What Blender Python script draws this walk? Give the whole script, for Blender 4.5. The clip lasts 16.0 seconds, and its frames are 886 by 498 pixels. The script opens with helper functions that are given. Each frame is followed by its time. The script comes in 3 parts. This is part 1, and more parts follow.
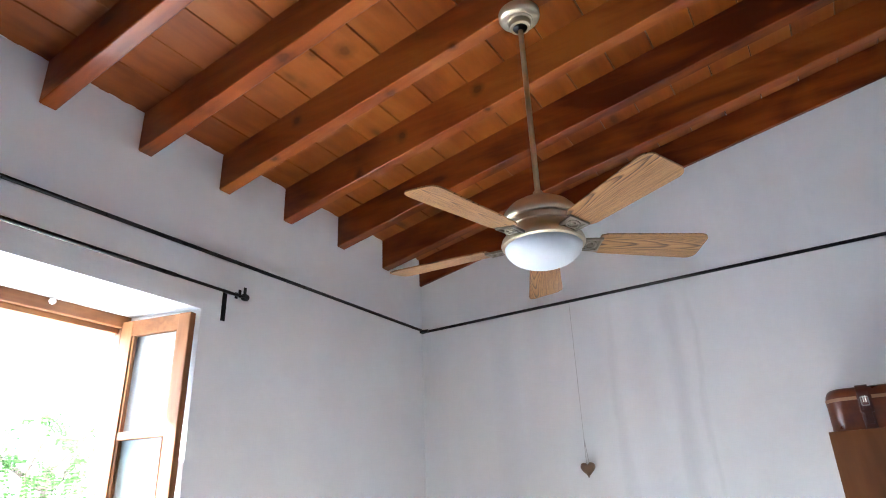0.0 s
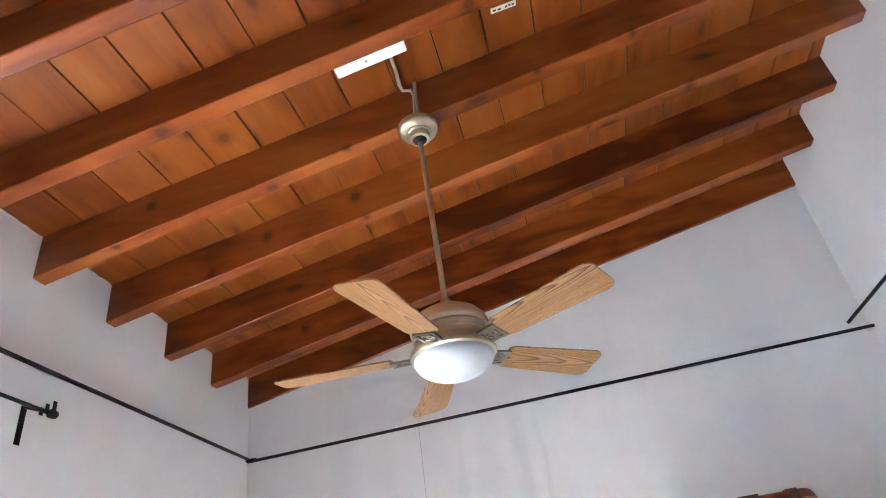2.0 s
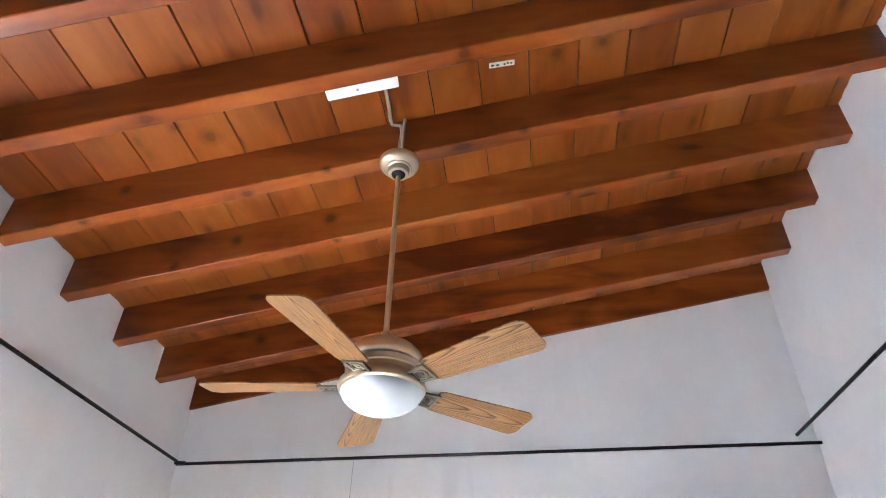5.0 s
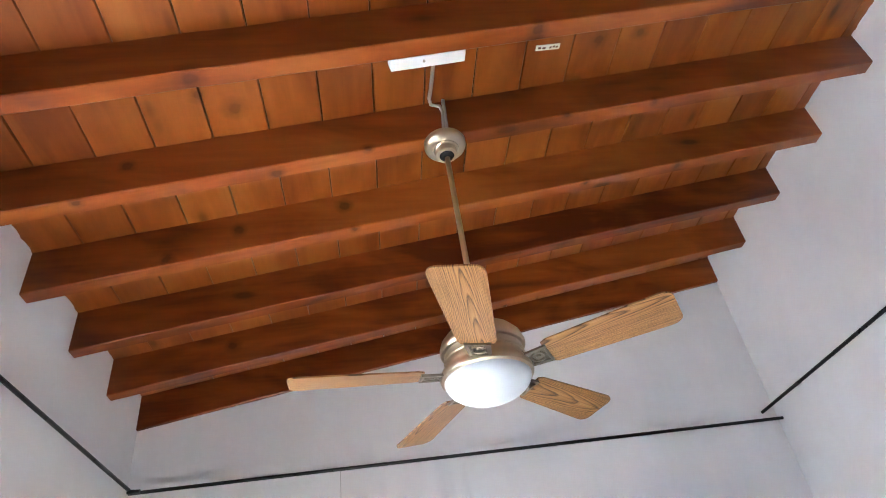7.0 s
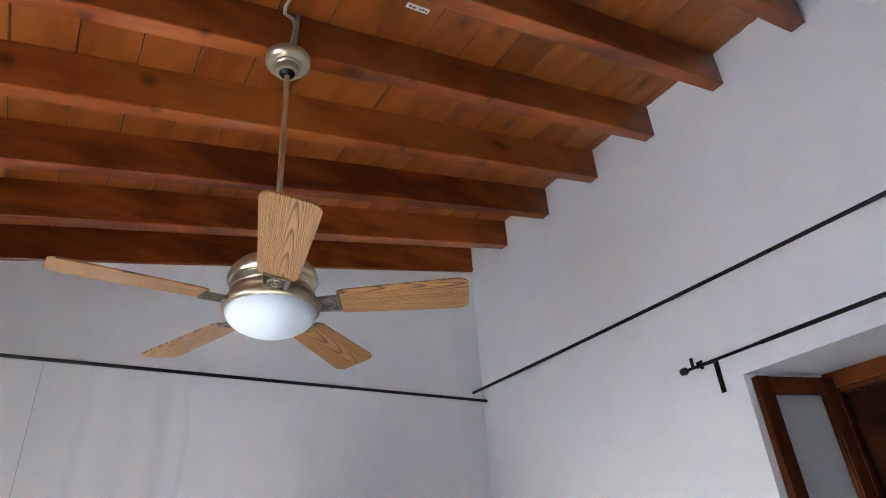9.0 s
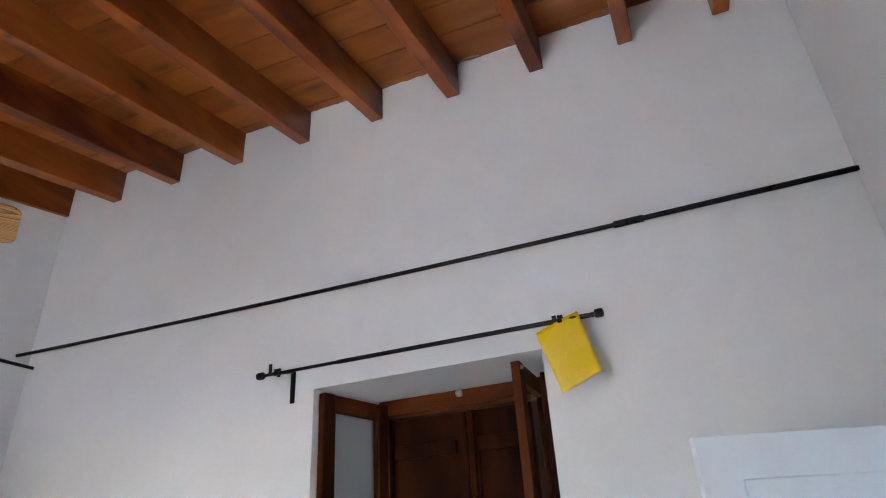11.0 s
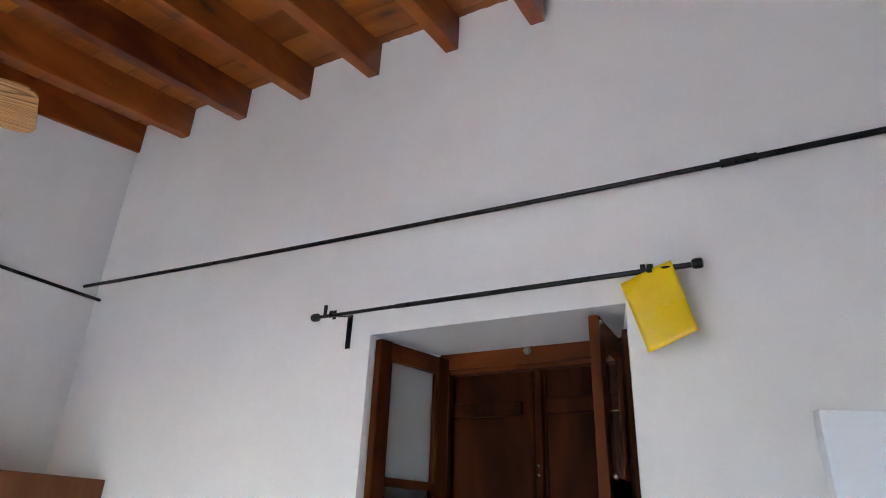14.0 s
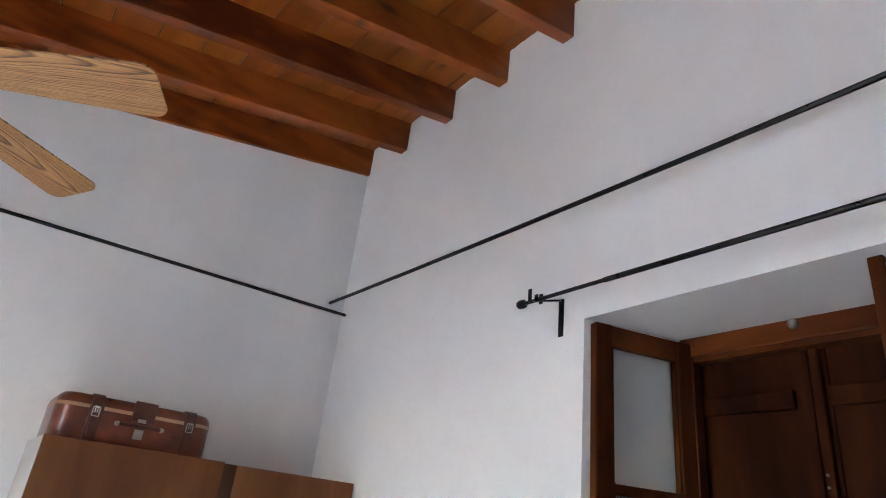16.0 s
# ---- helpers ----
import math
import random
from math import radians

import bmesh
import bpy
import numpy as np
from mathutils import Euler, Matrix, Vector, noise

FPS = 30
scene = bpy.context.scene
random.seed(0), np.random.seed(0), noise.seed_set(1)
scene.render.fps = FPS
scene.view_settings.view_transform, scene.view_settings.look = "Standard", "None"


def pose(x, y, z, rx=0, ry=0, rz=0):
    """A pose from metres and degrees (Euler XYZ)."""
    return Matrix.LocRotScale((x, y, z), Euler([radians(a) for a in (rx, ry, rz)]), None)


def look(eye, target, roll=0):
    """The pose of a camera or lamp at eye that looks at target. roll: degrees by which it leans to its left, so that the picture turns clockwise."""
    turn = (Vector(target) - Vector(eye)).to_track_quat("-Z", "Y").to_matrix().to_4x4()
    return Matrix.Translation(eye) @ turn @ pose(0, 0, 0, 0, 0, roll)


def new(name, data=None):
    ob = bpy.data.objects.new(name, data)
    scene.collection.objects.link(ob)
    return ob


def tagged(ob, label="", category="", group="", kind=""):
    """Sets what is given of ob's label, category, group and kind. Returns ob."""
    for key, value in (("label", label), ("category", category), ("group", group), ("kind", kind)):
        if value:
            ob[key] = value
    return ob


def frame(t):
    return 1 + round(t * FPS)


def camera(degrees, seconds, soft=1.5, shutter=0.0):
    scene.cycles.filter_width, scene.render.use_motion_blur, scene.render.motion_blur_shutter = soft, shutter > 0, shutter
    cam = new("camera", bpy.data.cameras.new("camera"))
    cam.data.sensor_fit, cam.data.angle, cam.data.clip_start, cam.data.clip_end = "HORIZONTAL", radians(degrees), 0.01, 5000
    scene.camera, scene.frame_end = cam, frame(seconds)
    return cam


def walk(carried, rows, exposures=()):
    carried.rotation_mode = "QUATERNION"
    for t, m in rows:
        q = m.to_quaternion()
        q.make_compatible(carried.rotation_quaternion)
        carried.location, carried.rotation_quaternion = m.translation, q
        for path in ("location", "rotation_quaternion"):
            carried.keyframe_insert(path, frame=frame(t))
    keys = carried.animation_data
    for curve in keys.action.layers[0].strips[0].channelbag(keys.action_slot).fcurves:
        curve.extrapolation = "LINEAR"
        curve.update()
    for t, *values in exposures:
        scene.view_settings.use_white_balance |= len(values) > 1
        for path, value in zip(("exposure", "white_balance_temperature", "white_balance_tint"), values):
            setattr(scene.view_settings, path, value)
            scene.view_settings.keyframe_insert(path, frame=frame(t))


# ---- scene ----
cam = camera(69.7, 16.0, soft=1.0)
PATH = [
    (0, (2.752, -4.215, 1.623), (1.809, -2.632, 2.401), -2.3),
    (0.5, (2.611, -4.073, 1.653), (1.735, -2.5, 2.525), -2.8),
    (1, (2.505, -4.017, 1.66), (1.801, -2.396, 2.596), -5.2),
    (1.5, (2.361, -4.101, 1.671), (1.973, -2.436, 2.710), -8.80),
    (2, (2.266, -4.221, 1.658), (2.020, -2.551, 2.732), -9.25),
    (2.5, (2.314, -4.209, 1.681), (2.288, -2.568, 2.824), -6.45),
    (3, (2.417, -4.231, 1.679), (2.530, -2.611, 2.846), -3.85),
    (3.5, (2.513, -4.203, 1.658), (2.591, -2.581, 2.825), -3.05),
    (4, (2.542, -4.206, 1.632), (2.464, -2.586, 2.803), -0.20),
    (4.5, (2.538, -4.204, 1.621), (2.354, -2.599, 2.800), 0.90),
    (5, (2.430, -4.197, 1.621), (2.213, -2.601, 2.806), 1.10),
    (7.5, (1.371, -4.014, 1.65), (1.846, -2.465, 2.822), -11.9),
    (8, (1.285, -4.008, 1.645), (2.022, -2.495, 2.726), -11.4),
    (8.5, (1.335, -4.019, 1.65), (2.194, -2.53, 2.673), -8.2),
    (9, (1.346, -4.003, 1.687), (2.311, -2.544, 2.657), -4.6),
    (9.5, (1.416, -3.989, 1.707), (2.587, -2.665, 2.644), -5.1),
    (10, (1.457, -3.991, 1.71), (2.863, -2.891, 2.612), -4.9),
    (12.5, (1.639, -3.996, 1.721), (3.377, -3.683, 2.66), -3.3),
    (13, (1.679, -3.981, 1.723), (3.356, -3.374, 2.628), 0.6),
    (13.5, (1.746, -3.962, 1.722), (3.37, -3.167, 2.577), 2.6),
    (14, (1.841, -3.873, 1.717), (3.446, -3.006, 2.537), 2.2),
    (14.5, (1.958, -3.793, 1.73), (3.526, -2.861, 2.548), 1.3),
    (15, (2.127, -3.83, 1.694), (3.562, -2.721, 2.535), 3.2),
    (15.5, (2.278, -3.912, 1.701), (3.501, -2.568, 2.536), 5.5),
    (16, (2.344, -3.865, 1.687), (3.388, -2.375, 2.517), 6.4),
]
SKY, SUN = 0.145, 4.4
PITCH = -12.0
EXPOSURES = [(0.0, 4.88, 5350, 10), (1.0, 4.98, 5350, 10), (2.0, 5.26, 5500, 10), (5.0, 5.30, 5520, 10), (7.5, 5.10, 5550, 10), (8.5, 4.72, 5420, 9.5), (9.0, 4.63, 5420, 9.5), (10.0, 4.60, 5520, 9.5), (12.5, 4.54, 5700, 10.5), (16.0, 4.70, 5640, 10.5)]
walk(cam, [(t, look(eye, target, roll)) for t, eye, target, roll in PATH], EXPOSURES)


# ---- world, sun, light ----
world = bpy.data.worlds.new("world")
scene.world = world
world.use_nodes = True
wn = world.node_tree
sky = wn.nodes.new("ShaderNodeTexSky")
sky.sky_type = "NISHITA"
sky.sun_disc = False
sky.sun_elevation = radians(43)
sky.sun_rotation = radians(243)
wn.links.new(sky.outputs[0], wn.nodes["Background"].inputs[0])
wn.nodes["Background"].inputs[1].default_value = SKY

sun = new("sun", bpy.data.lights.new("sun", "SUN"))
sun.data.energy, sun.data.angle, sun.data.color = SUN, radians(0.5), (1.0, 0.95, 0.87)
sun.matrix_world = look((-7.0, -3.6, 7.4), (0, 0, 0))


# ---- materials ----
def mat(name):
    m = bpy.data.materials.new(name)
    m.use_nodes = True
    nt = m.node_tree
    return m, nt, nt.nodes["Principled BSDF"]


def node(nt, kind, **values):
    n = nt.nodes.new(kind)
    for k, v in values.items():
        if k in n.inputs:
            n.inputs[k].default_value = v
    return n


def ramp(nt, src, stops):
    r = nt.nodes.new("ShaderNodeValToRGB")
    while len(r.color_ramp.elements) < len(stops):
        r.color_ramp.elements.new(0.5)
    for e, (p, c) in zip(r.color_ramp.elements, stops):
        e.position, e.color = p, (*c, 1)
    nt.links.new(src, r.inputs[0])
    return r.outputs[0]


def mixc(nt, fac, a, b, how="MIX"):
    n = nt.nodes.new("ShaderNodeMix")
    n.data_type, n.blend_type = "RGBA", how
    for sock, v in ((n.inputs[0], fac), (n.inputs[6], a), (n.inputs[7], b)):
        if isinstance(v, (int, float)):
            sock.default_value = v
        elif isinstance(v, tuple):
            sock.default_value = (*v, 1)
        else:
            nt.links.new(v, sock)
    return n.outputs[2]


def calc(nt, op, a, b=0.0, c=0.0):
    n = nt.nodes.new("ShaderNodeMath")
    n.operation = op
    for sock, v in zip(n.inputs, (a, b, c)):
        if isinstance(v, (int, float)):
            sock.default_value = v
        else:
            nt.links.new(v, sock)
    return n.outputs[0]


def bumped(nt, bsdf, height, strength, distance=0.01):
    b = node(nt, "ShaderNodeBump", Strength=strength, Distance=distance)
    nt.links.new(height, b.inputs["Height"])
    nt.links.new(b.outputs[0], bsdf.inputs["Normal"])


def coords(nt, scale=(1, 1, 1), rand="", kind="Object"):
    """Object coordinates, scaled; rand shifts them for each object or island."""
    tc = nt.nodes.new("ShaderNodeTexCoord")
    mp = nt.nodes.new("ShaderNodeMapping")
    mp.inputs["Scale"].default_value = scale
    nt.links.new(tc.outputs[kind], mp.inputs["Vector"])
    if not rand:
        return mp.outputs[0], None
    if rand == "island":
        r = nt.nodes.new("ShaderNodeNewGeometry").outputs["Random Per Island"]
    else:
        r = nt.nodes.new("ShaderNodeObjectInfo").outputs["Random"]
    add = nt.nodes.new("ShaderNodeVectorMath")
    add.operation = "MULTIPLY_ADD"
    comb = nt.nodes.new("ShaderNodeCombineXYZ")
    for i in range(3):
        nt.links.new(r, comb.inputs[i])
    nt.links.new(comb.outputs[0], add.inputs[0])
    add.inputs[1].default_value = (37.0, 23.0, 51.0)
    nt.links.new(mp.outputs[0], add.inputs[2])
    return add.outputs[0], r


def noise_tex(nt, vec, scale, detail=4.0, rough=0.55, distortion=0.0):
    n = node(nt, "ShaderNodeTexNoise", Scale=scale, Detail=detail, Roughness=rough, Distortion=distortion)
    nt.links.new(vec, n.inputs["Vector"])
    return n.outputs["Fac"]


def wood(name, along, dark, mid, light, rough=0.38, knots=True, rand="object", fine=1.0, coat=0.0, single=()):
    """Varnished timber: streaks along one axis, broad tone changes, knots with darker halos."""
    m, nt, b = mat(name)
    st = [16.0, 16.0, 16.0]
    st[along] = 0.9
    v, r = coords(nt, tuple(s * fine for s in st), rand)
    streak = noise_tex(nt, v, 1.0, 6.0, 0.6, 0.4)
    bs = [3.6, 3.6, 3.6]
    bs[along] = 1.3
    v2, _ = coords(nt, tuple(bs), rand)
    broad = noise_tex(nt, v2, 1.0, 3.0, 0.5, 0.8)
    f = calc(nt, "ADD", calc(nt, "MULTIPLY", streak, 0.28), calc(nt, "MULTIPLY", broad, 0.74))
    if r is not None:
        f = calc(nt, "ADD", f, calc(nt, "MULTIPLY", calc(nt, "SUBTRACT", r, 0.5), 0.14))
    col = ramp(nt, f, [(0.34, dark), (0.52, mid), (0.70, light)])
    if knots:
        ks = [4.2, 4.2, 4.2]
        ks[along] = 1.7
        v3, _ = coords(nt, tuple(ks), rand)
        vo = node(nt, "ShaderNodeTexVoronoi", Scale=1.0, Randomness=1.0)
        nt.links.new(v3, vo.inputs["Vector"])
        k = ramp(nt, vo.outputs["Distance"], [(0.06, (1, 1, 1)), (0.13, (0.3, 0.3, 0.3)), (0.25, (0, 0, 0))])
        col = mixc(nt, calc(nt, "MULTIPLY", k, 0.72), col, tuple(c * 0.30 for c in dark))
    if single:
        # knots at their own places: a dark heart in a greyish halo
        pos = nt.nodes.new("ShaderNodeNewGeometry").outputs["Position"]
        wob = nt.nodes.new("ShaderNodeVectorMath")
        wob.operation = "MULTIPLY_ADD"
        wv = node(nt, "ShaderNodeTexNoise", Scale=22.0, Detail=2.0)
        nt.links.new(pos, wv.inputs["Vector"])
        nt.links.new(wv.outputs["Color"], wob.inputs[0])
        wob.inputs[1].default_value = (0.03, 0.03, 0.03)
        nt.links.new(pos, wob.inputs[2])
        best = None
        for x, y, z, size in single:
            d = nt.nodes.new("ShaderNodeVectorMath")
            d.operation = "DISTANCE"
            nt.links.new(wob.outputs[0], d.inputs[0])
            d.inputs[1].default_value = (x + 0.015, y + 0.015, z + 0.015)
            q = calc(nt, "DIVIDE", d.outputs["Value"], size)
            best = q if best is None else calc(nt, "MINIMUM", best, q)
        k = ramp(nt, calc(nt, "MULTIPLY", best, 0.5), [(0.22, (1, 1, 1)), (0.36, (0.55, 0.55, 0.55)), (0.72, (0, 0, 0))])
        col = mixc(nt, calc(nt, "MULTIPLY", k, 0.7), col, tuple(c * 0.42 for c in dark))
    nt.links.new(col, b.inputs["Base Color"])
    b.inputs["Roughness"].default_value = rough
    b.inputs["Specular IOR Level"].default_value = 0.22
    b.inputs["Coat Weight"].default_value = coat
    b.inputs["Coat Roughness"].default_value = 0.22
    bumped(nt, b, streak, 0.25, 0.004)
    return m


def plaster(name, base, streaky=0.0):
    """Painted plaster: trowel waviness, faint stains, and on one wall old runs of damp."""
    m, nt, b = mat(name)
    v, _ = coords(nt)
    big = noise_tex(nt, v, 0.9, 4.0, 0.55, 0.5)
    med = noise_tex(nt, v, 6.0, 4.0, 0.6)
    fine_n = noise_tex(nt, v, 70.0, 3.0, 0.6)
    c = ramp(nt, calc(nt, "ADD", calc(nt, "MULTIPLY", big, 0.7), calc(nt, "MULTIPLY", med, 0.3)),
             [(0.32, tuple(x * 0.93 for x in base)), (0.6, base), (0.8, tuple(min(1, x * 1.03) for x in base))])
    if streaky:
        v2, _ = coords(nt, (2.4, 2.4, 0.22))
        run = ramp(nt, noise_tex(nt, v2, 1.0, 5.0, 0.6, 0.3), [(0.42, (0, 0, 0)), (0.62, (1, 1, 1))])
        c = mixc(nt, calc(nt, "MULTIPLY", run, streaky), c, tuple(x * 0.80 for x in base))
        # old runs of damp under the rail, each with its own width, fading out upwards at the rail
        tc = nt.nodes.new("ShaderNodeTexCoord")
        sep = nt.nodes.new("ShaderNodeSeparateXYZ")
        nt.links.new(tc.outputs["Object"], sep.inputs[0])
        v3, _ = coords(nt, (5.0, 5.0, 1.4))
        wav = calc(nt, "MULTIPLY", calc(nt, "SUBTRACT", noise_tex(nt, v3, 1.0, 4.0, 0.6), 0.5), 0.16)
        x = calc(nt, "ADD", sep.outputs[0], wav)
        below = ramp(nt, calc(nt, "DIVIDE", sep.outputs[2], 4.0), [(0.0, (1, 1, 1)), (0.70, (1, 1, 1)), (0.76, (0, 0, 0))])
        for at, wide, deep in ((1.52, 0.05, 0.16), (1.72, 0.10, 0.12), (1.93, 0.07, 0.26), (2.06, 0.025, 0.16), (0.72, 0.12, 0.10), (2.9, 0.16, 0.10)):
            d = calc(nt, "DIVIDE", calc(nt, "ABSOLUTE", calc(nt, "SUBTRACT", x, at)), wide)
            f = ramp(nt, d, [(0.0, (1, 1, 1)), (0.4, (0.75, 0.75, 0.75)), (1.0, (0, 0, 0))])
            c = mixc(nt, calc(nt, "MULTIPLY", calc(nt, "MULTIPLY", f, below), deep), c, tuple(q * 0.55 for q in base))
    nt.links.new(c, b.inputs["Base Color"])
    b.inputs["Roughness"].default_value = 0.75
    bumped(nt, b, calc(nt, "ADD", calc(nt, "MULTIPLY", med, 1.0), calc(nt, "MULTIPLY", fine_n, 0.12)), 0.30, 0.012)
    return m


def plain(name, base, rough=0.5, metal=0.0, vary=0.12, scale=9.0, bump=0.08, coat=0.0, spec=0.5):
    m, nt, b = mat(name)
    v, _ = coords(nt)
    n = noise_tex(nt, v, scale, 5.0, 0.6)
    c = ramp(nt, n, [(0.3, tuple(x * (1 - vary) for x in base)), (0.7, tuple(min(1.0, x * (1 + vary)) for x in base))])
    nt.links.new(c, b.inputs["Base Color"])
    rr = calc(nt, "MULTIPLY_ADD", n, 0.06 if metal == 1.0 else 0.25, rough - 0.03 if metal == 1.0 else max(0.02, rough - 0.12))
    nt.links.new(rr, b.inputs["Roughness"])
    b.inputs["Metallic"].default_value = metal
    b.inputs["Specular IOR Level"].default_value = spec
    b.inputs["Coat Weight"].default_value = coat
    if bump:
        bumped(nt, b, noise_tex(nt, v, scale * 8, 3.0, 0.6), bump, 0.003)
    return m


def oak(name):
    """Fan blade veneer: nested cathedral arches along the blade, finer lines near its edges."""
    m, nt, b = mat(name)
    tc = nt.nodes.new("ShaderNodeTexCoord")
    sep = nt.nodes.new("ShaderNodeSeparateXYZ")
    nt.links.new(tc.outputs["Object"], sep.inputs[0])
    r = nt.nodes.new("ShaderNodeObjectInfo").outputs["Random"]
    v, _ = coords(nt, (1.6, 7.0, 2.0), "object")
    wob = noise_tex(nt, v, 1.0, 2.0, 0.5)
    v3, _ = coords(nt, (9.0, 60.0, 10.0), "object")
    jig = noise_tex(nt, v3, 1.0, 3.0, 0.6)
    y = calc(nt, "ADD", sep.outputs[1], calc(nt, "MULTIPLY", calc(nt, "SUBTRACT", r, 0.5), 0.20))
    y = calc(nt, "ADD", y, calc(nt, "MULTIPLY", calc(nt, "SUBTRACT", wob, 0.5), 0.085))
    y = calc(nt, "ADD", y, calc(nt, "MULTIPLY", calc(nt, "SUBTRACT", jig, 0.5), 0.008))
    f = calc(nt, "ADD", sep.outputs[0], calc(nt, "MULTIPLY", calc(nt, "MULTIPLY", y, y), 300.0))
    ring = calc(nt, "FRACT", calc(nt, "MULTIPLY", f, 7.5))
    v2, _ = coords(nt, (5.0, 330.0, 40.0), "object")
    pores = noise_tex(nt, v2, 1.0, 4.0, 0.6)
    line = ramp(nt, ring, [(0.0, (0.15, 0.15, 0.15)), (0.55, (0.35, 0.35, 0.35)), (0.86, (1, 1, 1)), (1.0, (0.2, 0.2, 0.2))])
    g = calc(nt, "ADD", calc(nt, "MULTIPLY", line, 0.40), calc(nt, "MULTIPLY", pores, 0.72))
    c = ramp(nt, g, [(0.32, (0.42, 0.235, 0.088)), (0.55, (0.262, 0.126, 0.039)), (0.78, (0.058, 0.023, 0.0060))])
    nt.links.new(c, b.inputs["Base Color"])
    b.inputs["Roughness"].default_value = 0.42
    bumped(nt, b, g, 0.12, 0.002)
    return m


M_JOIST = wood("joist_pine", 0, (0.086, 0.0148, 0.0011), (0.238, 0.0525, 0.0045), (0.350, 0.102, 0.0125), 0.38, coat=0.38,
               single=((0.966, -2.575, 3.58, 0.050), (2.282, -2.58, 3.808, 0.037), (1.19, -2.042, 3.62, 0.033), (1.585, -2.10, 3.69, 0.030), (2.521, -2.09, 3.85, 0.027), (2.983, -2.08, 3.93, 0.027), (0.418, -2.07, 3.485, 0.027),
                       (2.746, -1.56, 3.888, 0.027), (3.312, -1.55, 3.987, 0.037), (1.497, -1.565, 3.672, 0.025), (0.934, -1.58, 3.705, 0.037), (1.447, -1.58, 3.822, 0.040), (0.615, -1.58, 3.557, 0.035), (0.691, -0.522, 3.671, 0.044), (0.587, -2.092, 3.658, 0.033)))
M_PLANK = wood("ceiling_pine", 1, (0.172, 0.0385, 0.0036), (0.262, 0.0715, 0.0072), (0.325, 0.104, 0.0130), 0.40, rand="island", coat=0.2,
               single=((1.036, -2.232, 3.827, 0.051), (0.908, -2.329, 3.804, 0.034), (2.690, -2.312, 4.112, 0.040), (2.902, -2.320, 4.150, 0.040), (2.627, -2.071, 4.103, 0.037), (1.93, -0.80, 3.97, 0.048), (3.3, -1.3, 4.22, 0.044)))
M_WALL = plaster("white_plaster", (0.80, 0.80, 0.80))
M_WALLF = plaster("stained_plaster", (0.80, 0.80, 0.80), 0.20)
M_SLAB = plain("roof_slab", (0.035, 0.010, 0.003), 0.95, spec=0.05)
M_FLOOR = plain("floor_tile", (0.62, 0.57, 0.50), 0.4, vary=0.1, scale=5.0)
M_GROUT = plain("grout", (0.42, 0.40, 0.37), 0.9)
M_OAK = oak("oak_veneer")
M_BRASS = plain("antique_brass", (0.60, 0.525, 0.39), 0.33, 1.0, 0.06, 14.0, 0.0)
M_PEWTER = plain("dark_pewter", (0.24, 0.21, 0.165), 0.33, 1.0, 0.15, 14.0, 0.02)
M_DARK = plain("blackened_metal", (0.02, 0.018, 0.016), 0.5, 0.6)
M_OPAL = plain("opal_glass", (0.60, 0.64, 0.68), 0.4, vary=0.01, bump=0.0)
opal_node = M_OPAL.node_tree.nodes["Principled BSDF"]
opal_node.inputs["Subsurface Weight"].default_value = 0.8
opal_node.inputs["Subsurface Radius"].default_value = (0.10, 0.10, 0.10)
opal_node.inputs["Subsurface Scale"].default_value = 1.0
M_IRON = plain("black_iron", (0.0025, 0.0022, 0.0026), 0.30, 0.0, 0.3, 30.0, 0.02, spec=0.3)
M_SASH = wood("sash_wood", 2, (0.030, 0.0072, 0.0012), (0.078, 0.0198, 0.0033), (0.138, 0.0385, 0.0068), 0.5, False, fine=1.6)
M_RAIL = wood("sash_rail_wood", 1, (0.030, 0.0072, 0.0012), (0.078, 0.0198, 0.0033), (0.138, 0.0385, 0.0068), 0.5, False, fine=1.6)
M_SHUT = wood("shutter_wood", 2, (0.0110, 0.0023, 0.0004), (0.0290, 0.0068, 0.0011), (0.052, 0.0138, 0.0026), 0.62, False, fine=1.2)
# lit copies of the sash wood: daylight glare put into a paler colour
M_LITSASH = wood("lit_sash_wood", 2, (0.110, 0.042, 0.0130), (0.230, 0.098, 0.0330), (0.330, 0.160, 0.0600), 0.55, False, fine=1.6)
M_LITRAIL = wood("lit_rail_wood", 1, (0.110, 0.042, 0.0130), (0.230, 0.098, 0.0330), (0.330, 0.160, 0.0600), 0.55, False, fine=1.6)
for m_ in (M_SASH, M_RAIL):
    m_.node_tree.nodes["Principled BSDF"].inputs["Specular IOR Level"].default_value = 0.08
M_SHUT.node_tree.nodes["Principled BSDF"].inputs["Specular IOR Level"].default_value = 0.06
M_YELLOW = plain("yellow_plastic", (0.80, 0.55, 0.0), 0.26, vary=0.02, scale=3.0, bump=0.0, spec=0.5)
M_WHITE = plain("white_paint", (0.78, 0.80, 0.82), 0.4, vary=0.03, scale=5.0, bump=0.03)
M_PLASTIC = plain("white_plastic", (0.82, 0.82, 0.80), 0.4, vary=0.03)
M_LEATHER = plain("brown_leather", (0.120, 0.025, 0.0058), 0.30, vary=0.55, scale=7.0, bump=0.10, coat=0.12)
M_STRAP = plain("strap_leather", (0.075, 0.0165, 0.0055), 0.42, vary=0.3, scale=20.0, bump=0.2)
M_CREAM = plain("cream_trim", (0.42, 0.25, 0.145), 0.5, vary=0.15)
M_STEEL = plain("worn_steel", (0.38, 0.34, 0.29), 0.3, 1.0, 0.1)
M_WARD = wood("wardrobe_board", 2, (0.085, 0.030, 0.008), (0.12, 0.044, 0.0125), (0.155, 0.06, 0.018), 0.5, False, fine=1.4)
